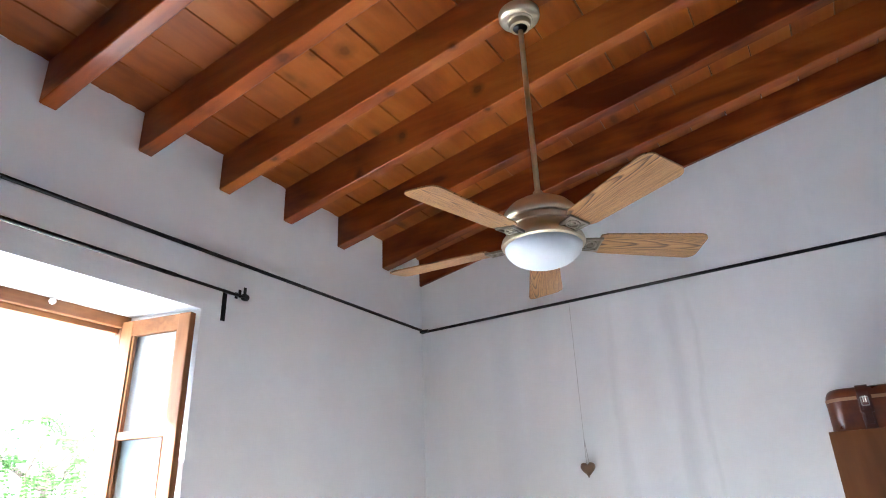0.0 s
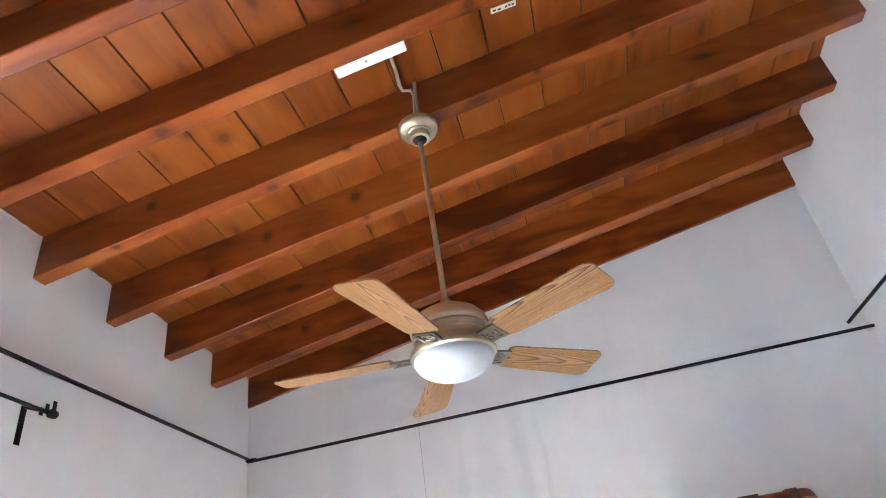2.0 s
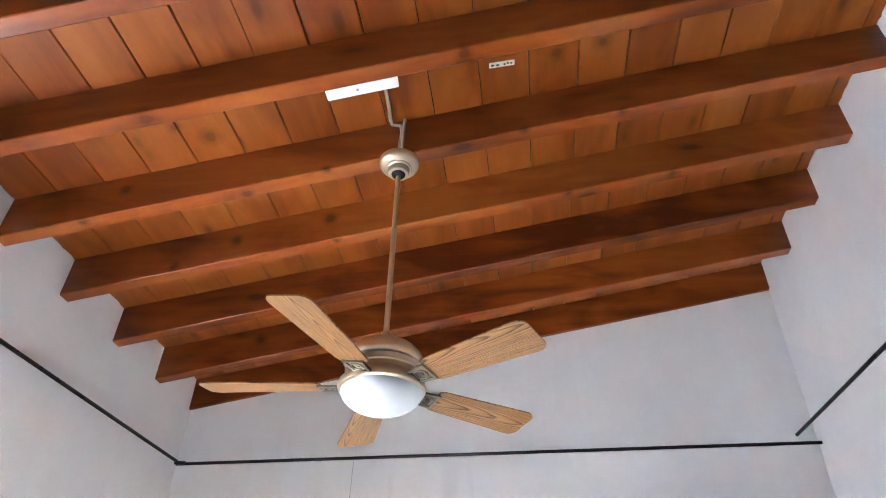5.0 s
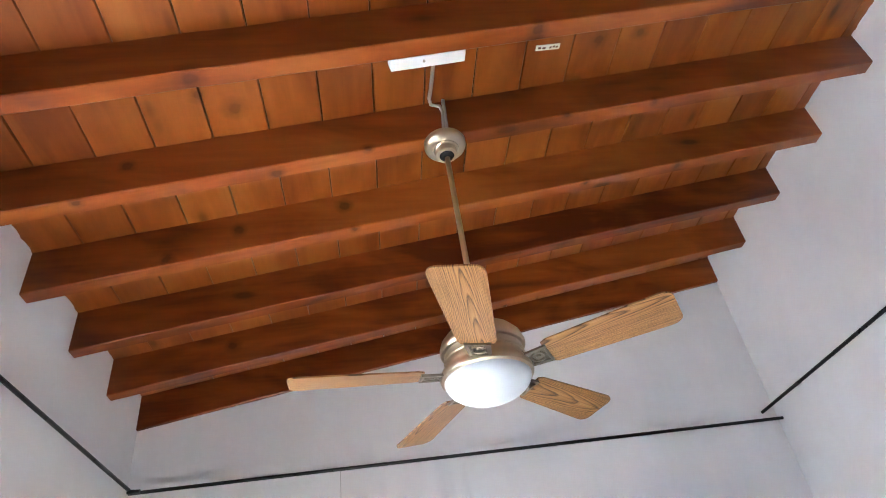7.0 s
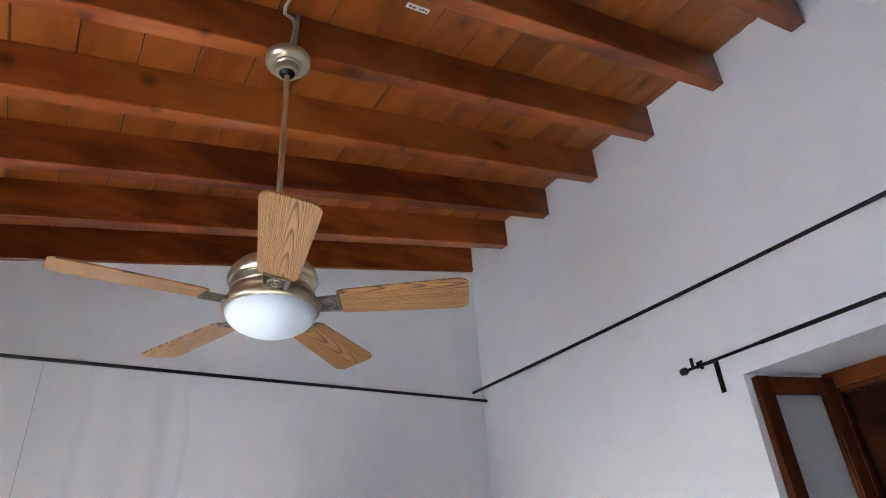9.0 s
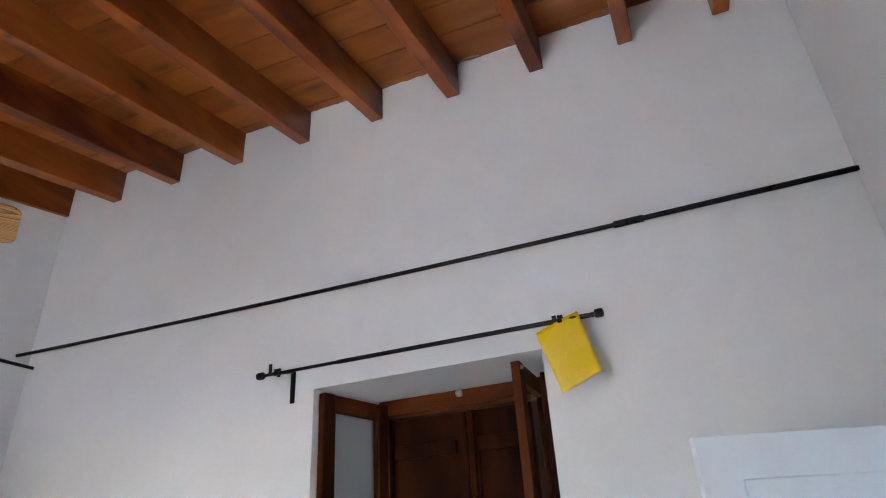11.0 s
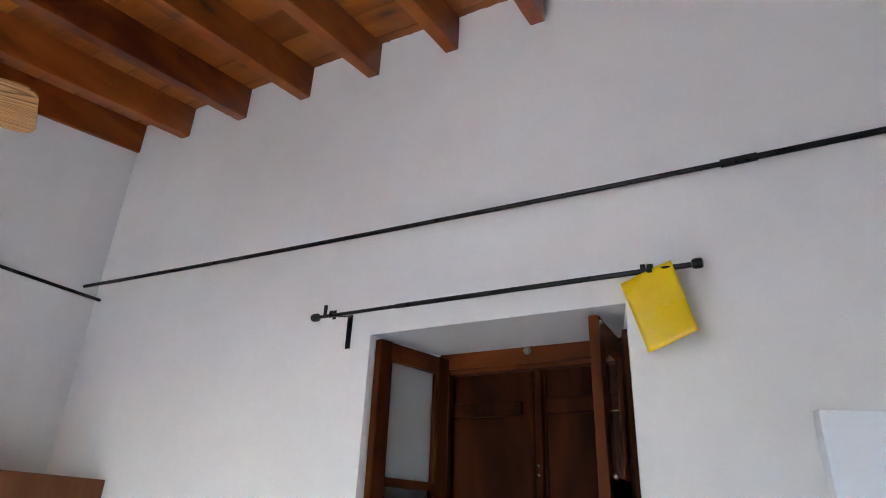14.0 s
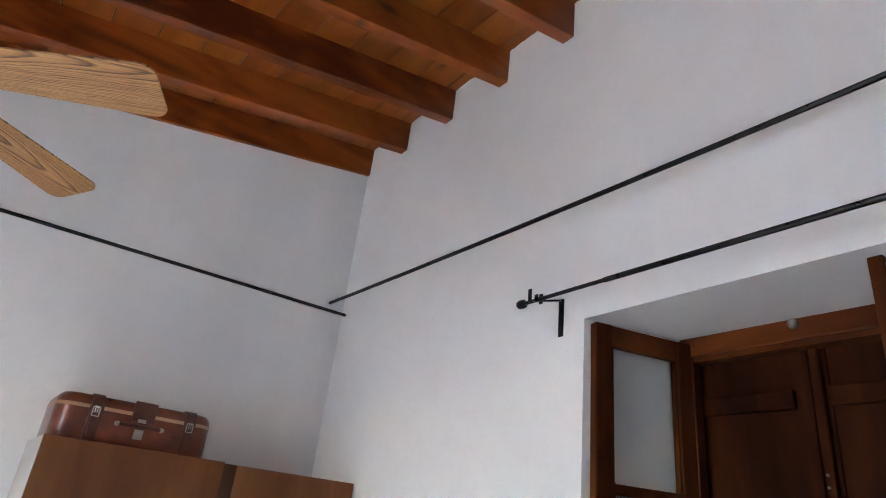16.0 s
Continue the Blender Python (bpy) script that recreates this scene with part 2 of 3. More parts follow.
# wardrobe board darkened to carry the shade of the gap
M_GAPSHADE = wood("gap_shade_board", 2, (0.045, 0.017, 0.006), (0.062, 0.024, 0.008), (0.08, 0.032, 0.011), 0.5, False, fine=1.4)
M_SIDE = plain("pale_board", (0.48, 0.45, 0.41), 0.5, vary=0.05)
M_HEART = plain("carved_heart_wood", (0.16, 0.085, 0.045), 0.5, vary=0.3, scale=25.0)
M_THREAD = plain("grey_thread", (0.45, 0.43, 0.42), 0.8)
M_CABLE = plain("grey_conduit", (0.40, 0.33, 0.27), 0.45, vary=0.1)
M_TAG = plain("white_label", (0.75, 0.73, 0.70), 0.5, vary=0.04)
M_INK = plain("dark_print", (0.12, 0.04, 0.03), 0.6)
M_LEAF = plain("leaf_green", (0.045, 0.080, 0.022), 0.8, vary=0.45, scale=4.0, spec=0.0)
lt = M_LEAF.node_tree
thin = node(lt, "ShaderNodeBsdfTranslucent")
thin.inputs["Color"].default_value = (0.060, 0.105, 0.030, 1)
blend = node(lt, "ShaderNodeMixShader", Fac=0.5)
lt.links.new(lt.nodes["Principled BSDF"].outputs[0], blend.inputs[1])
lt.links.new(thin.outputs[0], blend.inputs[2])
lt.links.new(blend.outputs[0], lt.nodes["Material Output"].inputs["Surface"])
M_BARK = plain("bark", (0.10, 0.07, 0.045), 0.9, vary=0.3, scale=12.0, bump=0.4)
M_COURT = plain("courtyard_stone", (0.58, 0.555, 0.51), 0.9, vary=0.15, scale=1.5, bump=0.2)
M_LIME = plaster("limewashed_wall", (0.78, 0.76, 0.72))

gm, gnt, gb = mat("window_glass")
gb.inputs["Base Color"].default_value = (0.93, 0.96, 0.95, 1)
gb.inputs["Roughness"].default_value = 0.03
gb.inputs["Transmission Weight"].default_value = 1.0
gb.inputs["IOR"].default_value = 1.05
M_GLASS = gm


# ---- mesh helpers ----
def box(bm, lo, hi, bevel=0.0):
    r = bmesh.ops.create_cube(bm, size=1.0)
    vs = r["verts"]
    for v in vs:
        v.co = Vector([lo[i] + (v.co[i] + 0.5) * (hi[i] - lo[i]) for i in range(3)])
    if bevel:
        es = list({e for v in vs for e in v.link_edges})
        bmesh.ops.bevel(bm, geom=es, offset=bevel, segments=2, affect="EDGES", profile=0.5)
    return vs


def tube(bm, a, b, r, r2=None, seg=12):
    a, b = Vector(a), Vector(b)
    d = b - a
    m = Matrix.Translation((a + b) / 2) @ d.to_track_quat("Z", "Y").to_matrix().to_4x4()
    bmesh.ops.create_cone(bm, cap_ends=True, segments=seg, radius1=r, radius2=r if r2 is None else r2, depth=d.length, matrix=m)


def lathe(bm, profile, seg=32, centre=(0, 0)):
    """Turned shape from (radius, height) pairs, closed at both ends."""
    rings = []
    for r, z in profile:
        rings.append([bm.verts.new((centre[0] + r * math.cos(2 * math.pi * i / seg), centre[1] + r * math.sin(2 * math.pi * i / seg), z)) for i in range(seg)])
    for p, q in zip(rings, rings[1:]):
        for i in range(seg):
            bm.faces.new((p[i], p[(i + 1) % seg], q[(i + 1) % seg], q[i]))
    bm.faces.new(rings[0])
    bm.faces.new(rings[-1])


def mesh_of(name, bm, material, smooth=False):
    bmesh.ops.recalc_face_normals(bm, faces=bm.faces)
    me = bpy.data.meshes.new(name)
    bm.to_mesh(me)
    bm.free()
    me.materials.append(material)
    if smooth:
        for p in me.polygons:
            p.use_smooth = True
        me.set_sharp_from_angle(angle=radians(40))
    return me


def part(name, bm, material, parent=None, label="", smooth=False):
    ob = new(name, mesh_of(name, bm, material, smooth))
    if parent is not None:
        ob.parent = parent
    if label:
        ob["label"] = label
    return ob


def thing(name, at, label, category, group="", kind="", turn=0.0):
    e = new(name)
    e.matrix_world = pose(*at, 0, 0, turn)
    e.empty_display_size = 0.1
    return tagged(e, label, category, group, kind)


def bm_box(lo, hi, bevel=0.0):
    bm = bmesh.new()
    box(bm, lo, hi, bevel)
    return bm


def bm_tube(a, b, r, r2=None, seg=12):
    bm = bmesh.new()
    tube(bm, a, b, r, r2, seg)
    return bm


# ---- the room's measures ----
DEPTH, BACK = 0.02, -4.80
TOP = 4.75


def right_x(y, z=3.6):
    return 4.283 + 0.0066 * y - 0.013 * (4.15 - z)


def joist_z(x, y):
    return 3.416 + x / 4.27 * (0.771 + 0.0135 * y)


RISE = 0.230


# ---- setting ----
def wall_with_hole(name, material, place, u0, u1, z0, z1, inner, outer, thick, label):
    """A thick wall with one splayed opening. place(u, z, w) gives the point at depth w into the wall."""
    bm = bmesh.new()

    def ring(rect, w):
        a, b, c, d = rect
        return [bm.verts.new(place(u, z, w)) for u, z in ((a, c), (b, c), (b, d), (a, d))]

    o1, h1 = ring((u0, u1, z0, z1), 0), ring(inner, 0)
    o2, h2 = ring((u0, u1, z0, z1), thick), ring(outer, thick)
    for p, q in ((o1, h1), (o2, h2), (h1, h2), (o1, o2)):
        for i in range(4):
            j = (i + 1) % 4
            bm.faces.new((p[i], p[j], q[j], q[i]))
    return tagged(part(name, bm, material), label, "wall", kind="structure")


wall_with_hole("wall_left", M_WALL, lambda u, z, w: (-w, u, z), BACK - 0.3, DEPTH + 0.3, -0.1, TOP,
               (-3.29, -2.12, 0.92, 2.69), (-3.14, -2.26, 0.95, 2.69), 0.50, "white plastered wall with a deep window recess")
wall_with_hole("wall_right", M_WALL, lambda u, z, w: (right_x(u, z) + w, u, z), BACK - 0.3, DEPTH + 0.3, -0.1, TOP,
               (-3.395, -2.202, 0.80, 2.567), (-3.25, -2.38, 0.83, 2.565), 0.56, "white plastered wall with a shuttered window recess")
tagged(part("wall_far", bm_box((-0.002, DEPTH, -0.1), (4.30, DEPTH + 0.3, TOP)), M_WALLF), "white plastered wall with faint damp streaks", "wall", kind="structure")
DOOR = (3.06, 3.945, 0.0, 2.04)
wall_with_hole("wall_back", M_WALL, lambda u, z, w: (u, BACK - w, z), -0.002, 4.251, -0.1, TOP, (DOOR[0], DOOR[1], -0.098, DOOR[3]),
               (DOOR[0], DOOR[1], -0.098, DOOR[3]), 0.25, "white plastered wall with a doorway")
bm = bmesh.new()
box(bm, (1.8, -7.3, -0.1), (1.9, BACK - 0.25, 2.8))
box(bm, (5.4, -7.3, -0.1), (5.5, BACK - 0.25, 2.8))
box(bm, (1.8, -7.4, -0.1), (5.5, -7.3, 2.8))
box(bm, (1.8, -7.18, 2.8), (5.5, BACK - 0.25, 2.9))
tagged(part("wall_hall", bm, M_WALL), "plain white walls of the hall beyond", "wall", kind="structure")
tagged(part("floor", bm_box((-0.6, -7.4, -0.12), (5.5, 0.3, -0.006)), M_GROUT), "pale tiled floor", "floor", kind="structure")

# ceiling planks, laid across the joists, with open joints
bm = bmesh.new()
rng = random.Random(5)
JOINTS = [0.6845 + 0.2343 * k for k in range(-4, 17)]
for a, b in zip(JOINTS, JOINTS[1:]):
    a, b = max(a, -0.05), min(b, 4.32)
    if b - a < 0.02:
        continue
    lift = rng.uniform(-0.0015, 0.002)
    ys = [DEPTH + 0.05 + (BACK - 0.1 - DEPTH) * i / 10 for i in range(11)]
    g = 0.0019
    rings = []
    for y in ys:
        w = rng.uniform(-0.0012, 0.0012)
        prof = ((a + g, 0.028), (a + g, 0.006), (a + g + 0.003, 0), (b - g - 0.003, 0), (b - g, 0.006), (b - g, 0.028))
        rings.append([bm.verts.new((x + w, y, joist_z(x, y) + RISE + lift + dz)) for x, dz in prof])
    for p, q in zip(rings, rings[1:]):
        for i in range(6):
            bm.faces.new((p[i], p[(i + 1) % 6], q[(i + 1) % 6], q[i]))
    bm.faces.new(rings[0])
    bm.faces.new(rings[-1])
tagged(part("ceiling", bm, M_PLANK), "orange-brown varnished pine boards laid across joists", "ceiling", kind="structure")
bm = bmesh.new()
vs = box(bm, (-0.45, BACK - 0.2, 0), (4.75, DEPTH + 0.25, 0.14))
for v in vs:
    v.co.z += joist_z(v.co.x, v.co.y) + RISE + 0.03
tagged(part("roof", bm, M_SLAB), "sloping roof deck above the boards", "roof", kind="structure")

# joists, from wall to wall, rising to the right
NEAR = (-0.005, -0.522, -1.052, -1.580, -2.092, -2.610, -3.107, -3.603, -4.086, -4.559)


def joist(y, seed):
    rng = random.Random(seed)
    x0, x1 = -0.06, right_x(y) + 0.05
    n, wd = 26, 0.079
    bm = bmesh.new()
    rings = []
    c = 0.005
    prof = ((0, RISE), (0, c), (c, 0), (wd - c, 0), (wd, c), (wd, RISE))
    sway = [rng.uniform(-0.0015, 0.0015) for _ in range(n + 1)]
    sag = [rng.uniform(-0.001, 0.001) for _ in range(n + 1)]
    org = Vector((0, y, joist_z(0, y)))
    for i in range(n + 1):
        x = x0 + (x1 - x0) * i / n
        rings.append([bm.verts.new(Vector((x, y + sway[i] + dy, joist_z(x, y) + (dz if dz == RISE else dz + sag[i]))) - org) for dy, dz in prof])
    for p, q in zip(rings, rings[1:]):
        for i in range(6):
            bm.faces.new((p[i], p[(i + 1) % 6], q[(i + 1) % 6], q[i]))
    bm.faces.new(rings[0])
    bm.faces.new(rings[-1])
    ob = part("ceiling_joist", bm, M_JOIST)
    ob.location = org
    return tagged(ob, "reddish-brown varnished pine joist under the ceiling boards", "ceiling joist", "ceiling joists")


for i, y in enumerate(NEAR):
    joist(y, 20 + i)

# uneven plaster lapped onto the boards and joists where they meet the two side walls
def plaster_lip(name, x_at, out, seed):
    rng = random.Random(seed)
    bm = bmesh.new()
    rows = []
    n = 150
    for k in range(n + 1):
        y = BACK + 0.02 + (DEPTH - 0.04 - BACK) * k / n
        under = next((j for j in NEAR if j - 0.004 < y < j + 0.083), None)
        top = joist_z(x_at(y), y) + RISE + 0.004
        drop = rng.uniform(0.003, 0.016)
        reach = rng.uniform(0.002, 0.009)
        if under is not None:
            drop, reach = 0.002, 0.001
        x = x_at(y)
        rows.append([bm.verts.new(p) for p in ((x - out * 0.01, y, top), (x + out * reach, y, top), (x + out * 0.6 * reach, y, top - 0.6 * drop), (x - out * 0.01, y, top - drop))])
    for p, q in zip(rows, rows[1:]):
        for k in range(4):
            bm.faces.new((p[k], p[(k + 1) % 4], q[(k + 1) % 4], q[k]))
    bm.faces.new(rows[0])
    bm.faces.new(rows[-1])
    tagged(part(name, bm, M_WALL), "ragged white plaster edge under the ceiling boards", "trim", kind="structure")


plaster_lip("trim_plaster_left", lambda y: 0.0, 1, 4)
plaster_lip("trim_plaster_right", lambda y: right_x(y, 4.3), -1, 9)


# ---- windows ----
def leaf(parent, name, hinge, free, z0, z1, muntins, thick=0.042, stile=0.075, top=0.085, sash=M_SASH, rail_wood=M_RAIL):
    """A glazed casement leaf standing from its hinge to its free edge; local x runs along it."""
    h, f = Vector((*hinge, 0)), Vector((*free, 0))
    w = (f - h).length
    ang = math.degrees(math.atan2(f.y - h.y, f.x - h.x))
    holder = part(name, bm_box((0, -thick / 2, z0), (stile, thick / 2, z1), 0.005), sash, parent)
    holder.matrix_local = pose(h.x, h.y, 0, 0, 0, ang)
    part("stile", bm_box((w - stile, -thick / 2, z0), (w, thick / 2, z1), 0.005), sash, holder)
    part("rail", bm_box((stile - 0.004, -thick / 2 + 0.003, z1 - top), (w - stile + 0.004, thick / 2 - 0.003, z1 - 0.002), 0.003), rail_wood, holder)
    part("rail", bm_box((stile - 0.004, -thick / 2 + 0.003, z0 + 0.002), (w - stile + 0.004, thick / 2 - 0.003, z0 + top), 0.003), rail_wood, holder)
    for z in muntins:
        part("muntin", bm_box((stile - 0.004, -0.016, z - 0.019), (w - stile + 0.004, 0.016, z + 0.019), 0.004), rail_wood, holder)
    levels = [z0 + top] + [v for z in muntins for v in (z - 0.019, z + 0.019)] + [z1 - top]
    for a, b in zip(levels[::2], levels[1::2]):
        g = part("pane", bm_box((stile - 0.003, -0.002, a - 0.003), (w - stile + 0.003, 0.002, b + 0.003)), M_GLASS, holder)
        g.visible_shadow = False
        bm = bmesh.new()
        for lo, hi in (((stile, -0.013, a), (stile + 0.012, 0.013, b)), ((w - stile - 0.012, -0.013, a), (w - stile, 0.013, b))):
            box(bm, lo, hi, 0.003)
        part("glazing_bead", bm, sash, holder)
    return holder


def knob(parent, at, r, material, label):
    bm = bmesh.new()
    bmesh.ops.create_uvsphere(bm, u_segments=14, v_segments=10, radius=r, matrix=Matrix.Translation(at))
    return part("knob", bm, material, parent, label, True)


# open window on the courtyard side
win = tagged(new("window_1"), "open brown wooden casement window, daylight outside", "window", kind="structure")
fx0, fx1, fy0, fy1, fz0, fz1 = -0.49, -0.42, -3.18, -2.235, 0.95, 2.70
# same wood as window_2, its brightness painted in by the lit copies
part("window_frame", bm_box((fx0, fy0, fz1 - 0.075), (fx1, fy1, fz1), 0.006), M_LITRAIL, win)
part("window_frame", bm_box((fx0 - 0.01, fy0 + 0.03, fz1 - 0.105), (fx1 - 0.025, fy1 - 0.03, fz1 - 0.072), 0.004), M_LITRAIL, win)
part("window_frame", bm_box((fx0, fy0, fz0), (fx1, fy0 + 0.05, fz1 - 0.076), 0.006), M_LITSASH, win)
part("window_frame", bm_box((fx0, fy1 - 0.05, fz0), (fx1, fy1, fz1 - 0.076), 0.006), M_LITSASH, win)
part("window_sill", bm_box((fx0, fy0 + 0.051, fz0 - 0.02), (fx1, fy1 - 0.051, fz0 + 0.05), 0.006), M_LITRAIL, win)
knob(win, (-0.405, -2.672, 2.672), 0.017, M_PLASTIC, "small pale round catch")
leaf(win, "casement", (-0.42, -2.268), (0.015, -2.175), 1.0, 2.655, (2.055, 1.46), sash=M_LITSASH, rail_wood=M_LITRAIL)
leaf(win, "casement", (-0.42, -3.145), (0.015, -3.25), 1.0, 2.655, (2.055, 1.46), sash=M_LITSASH, rail_wood=M_LITRAIL)

# window with closed shutters
win2 = tagged(new("window_2"), "brown wooden window, leaves open, shutters closed behind", "window", kind="structure")
part("window_frame", bm_box((4.69, -3.30, 2.487), (4.75, -2.34, 2.575), 0.006), M_RAIL, win2)
part("window_frame", bm_box((4.70, -3.27, 2.462), (4.765, -2.37, 2.488), 0.004), M_RAIL, win2)
part("window_frame", bm_box((4.69, -2.40, 0.84), (4.75, -2.34, 2.486), 0.006), M_SASH, win2)
part("window_frame", bm_box((4.69, -3.30, 0.84), (4.75, -3.24, 2.486), 0.006), M_SASH, win2)
part("window_sill", bm_box((4.69, -3.24, 0.82), (4.75, -2.40, 0.90), 0.006), M_RAIL, win2)
knob(win2, (4.683, -2.822, 2.545), 0.020, M_STEEL, "round glass-like catch")
leaf(win2, "casement", (4.70, -2.375), (4.245, -2.252), 0.88, 2.54, (1.92, 1.40))
right_leaf = leaf(win2, "casement", (4.70, -3.268), (4.225, -3.268), 0.88, 2.53, (1.92, 1.40))
knob(right_leaf, (0.462, 0.026, 2.50), 0.010, M_STEEL, "small metal catch")
knob(right_leaf, (0.43, 0.035, 1.93), 0.014, M_STEEL, "small metal catch")
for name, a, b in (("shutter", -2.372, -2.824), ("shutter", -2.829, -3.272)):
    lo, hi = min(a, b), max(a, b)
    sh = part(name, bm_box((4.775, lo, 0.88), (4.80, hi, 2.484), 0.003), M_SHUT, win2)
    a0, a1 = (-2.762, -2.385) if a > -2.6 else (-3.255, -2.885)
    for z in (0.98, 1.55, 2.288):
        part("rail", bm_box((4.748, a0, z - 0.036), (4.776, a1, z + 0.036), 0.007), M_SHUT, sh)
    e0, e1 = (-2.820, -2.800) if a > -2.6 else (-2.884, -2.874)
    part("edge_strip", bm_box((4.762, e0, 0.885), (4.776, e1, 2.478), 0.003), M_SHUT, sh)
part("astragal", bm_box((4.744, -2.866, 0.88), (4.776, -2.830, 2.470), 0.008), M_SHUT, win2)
# thin dark board added along the recess's -y side
bm = bmesh.new()
box(bm, (4.275, -0.026, 0.90), (4.545, -0.006, 2.475), 0.004)
for v in bm.verts:
    v.co.y += -3.392 + (v.co.x - 4.262) * 0.259 + 0.030
part("reveal_lining", bm, M_SHUT, win2, "thin dark board along the recess side")
for z in (1.98, 2.02):
    knob(win2, (4.742, -2.845, z), 0.006, M_PEWTER, "worn screw head")


# ---- rails and rods ----
def rail(name, a, b, r, label, joints=(), ends=(), sag=0.0):
    t = thing(name, a, label, "rail")
    A = Vector(a)
    bm = bmesh.new()
    run = Vector(b) - A
    pts = [run * (i / 10) - Vector((0, 0, sag * 4 * (i / 10) * (1 - i / 10))) for i in range(11)]
    side = run.cross(Vector((0, 0, 1))).normalized()
    up = side.cross(run).normalized()
    rings = [[bm.verts.new(p + r * (math.cos(k * math.pi / 7) * side + math.sin(k * math.pi / 7) * up)) for k in range(14)] for p in pts]
    for p, q in zip(rings, rings[1:]):
        for k in range(14):
            bm.faces.new((p[k], p[(k + 1) % 14], q[(k + 1) % 14], q[k]))
    bm.faces.new(rings[0])
    bm.faces.new(rings[-1])
    part("pipe", bm, M_IRON, t, smooth=True)
    for p, q, rr in joints:
        part("coupling", bm_tube(Vector(p) - A, Vector(q) - A, rr, seg=14), M_IRON, t, smooth=True)
    for p, q, rr in ends:
        part("wall_fixing", bm_tube(Vector(p) - A, Vector(q) - A, rr), M_IRON, t, smooth=True)
    return t


rail("picture_rail", (0.03, -0.032, 3.003), (4.290, -0.032, 3.036), 0.0108, "thin black iron rail along a white wall", ends=[((0.028, -0.05, 3.008), (0.10, -0.05, 3.003), 0.0135)])
rail("picture_rail", (0.035, -0.052, 3.018), (0.035, -4.79, 2.975), 0.0108, "thin black iron rail along a white wall")
rail("picture_rail", (4.125, -0.062, 3.078), (4.195, -4.797, 3.072), 0.0108, "thin black iron rail with a coupling along a wall",
     joints=(((4.180, -3.81, 3.060), (4.182, -3.94, 3.062), 0.0165), ((4.182, -3.94, 3.062), (4.195, -4.79, 3.072), 0.0125)), sag=0.02)


def curtain_rod(at, length, out, side, label, wall_gap):
    """A black rod along y with two end caps on angled brackets; out is the way off the wall (+1 or -1 along x)."""
    t = thing("curtain_rod", at, label, "curtain rod")
    part("rod", bm_tube((0, 0.02, 0), (0, -0.42, 0), 0.0082), M_IRON, t, smooth=True)
    part("rod", bm_tube((0, -0.42, 0), (0, -length - 0.02, -0.002), 0.0105), M_IRON, t, smooth=True)
    for y in (0.025, -length - 0.025):
        bm = bmesh.new()
        lathe(bm, [(0.011, -0.020), (0.017, -0.017), (0.0195, -0.007), (0.0195, 0.009), (0.017, 0.017), (0.009, 0.020)], 18)
        bmesh.ops.rotate(bm, verts=bm.verts, cent=(0, 0, 0), matrix=Matrix.Rotation(radians(90), 3, "X"))
        bmesh.ops.translate(bm, verts=bm.verts, vec=(0, y, 0))
        part("end_cap", bm, M_IRON, t, smooth=True)
    w = -out * wall_gap
    for y in (side, -length + 0.14):
        a, b = sorted((w, w + out * 0.006))
        br = part("bracket", bm_box((a, y - 0.014, -0.125), (b, y + 0.014, 0.042), 0.001), M_IRON, t)
        a, b = sorted((w, out * 0.03))
        bm = bmesh.new()
        for v in box(bm, (a, y - 0.010, -0.018), (b, y + 0.010, -0.012)):
            if abs(v.co.x - w) < 0.001:
                v.co.z += 0.052
        part("arm", bm, M_IRON, br)
        part("hook", bm_box((-0.016, y - 0.009, -0.016), (-0.011, y + 0.009, 0.018), 0.001), M_IRON, br)
        part("hook", bm_box((0.011, y - 0.009, -0.016), (0.016, y + 0.009, 0.028), 0.001), M_IRON, br)
        a = out * 0.03
        part("hook", bm_box((a - 0.003, y + 0.012, -0.016), (a + 0.003, y + 0.03, 0.042 if y == side else 0.014), 0.001), M_IRON, br)
    return t


curtain_rod((0.11, -1.955, 2.780), 1.66, 1, -0.025, "black iron curtain rod above the open window", 0.109)
curtain_rod((4.11, -2.000, 2.637), 1.66, -1, -0.075, "black iron curtain rod above the shuttered window", 0.141)

# ---- ceiling fan ----
FAN = (1.924, -2.064, 2.592)
fan = thing("ceiling_fan", FAN, "five-bladed oak and antique brass fan with opal lamp", "ceiling fan")
bm = bmesh.new()
lathe(bm, [(0.150, -0.022), (0.160, -0.017), (0.163, -0.006), (0.158, 0.010), (0.148, 0.022), (0.138, 0.036), (0.138, 0.050), (0.142, 0.053), (0.142, 0.058), (0.138, 0.061), (0.138, 0.079)], 48)
part("lamp_ring", bm, M_BRASS, fan, smooth=True)
bm = bmesh.new()
lathe(bm, [(0.120, 0.060), (0.120, 0.100)], 40)
part("motor", bm, M_DARK, fan, smooth=True)
bm = bmesh.new()
lathe(bm, [(0.147, 0.082), (0.151, 0.088), (0.151, 0.102), (0.143, 0.124), (0.122, 0.149), (0.088, 0.170), (0.045, 0.184), (0.040, 0.190)], 48)
part("housing", bm, M_BRASS, fan, smooth=True)
bm = bmesh.new()
lathe(bm, [(0.044, 0.182), (0.041, 0.188), (0.030, 0.200), (0.021, 0.210), (0.020, 0.220), (0.016, 0.224)], 28)
part("collar", bm, M_BRASS, fan, smooth=True)
part("down_rod", bm_tube((0, 0, 0.218), (0, 0, 1.075), 0.0115, seg=20), M_BRASS, fan, smooth=True)
bm = bmesh.new()
lathe(bm, [(0.002, -0.100)] + [(0.150 * math.sin(a), -0.020 - 0.080 * math.cos(a)) for a in [i * math.pi / 20 for i in range(1, 11)]] + [(0.145, -0.012)], 48)
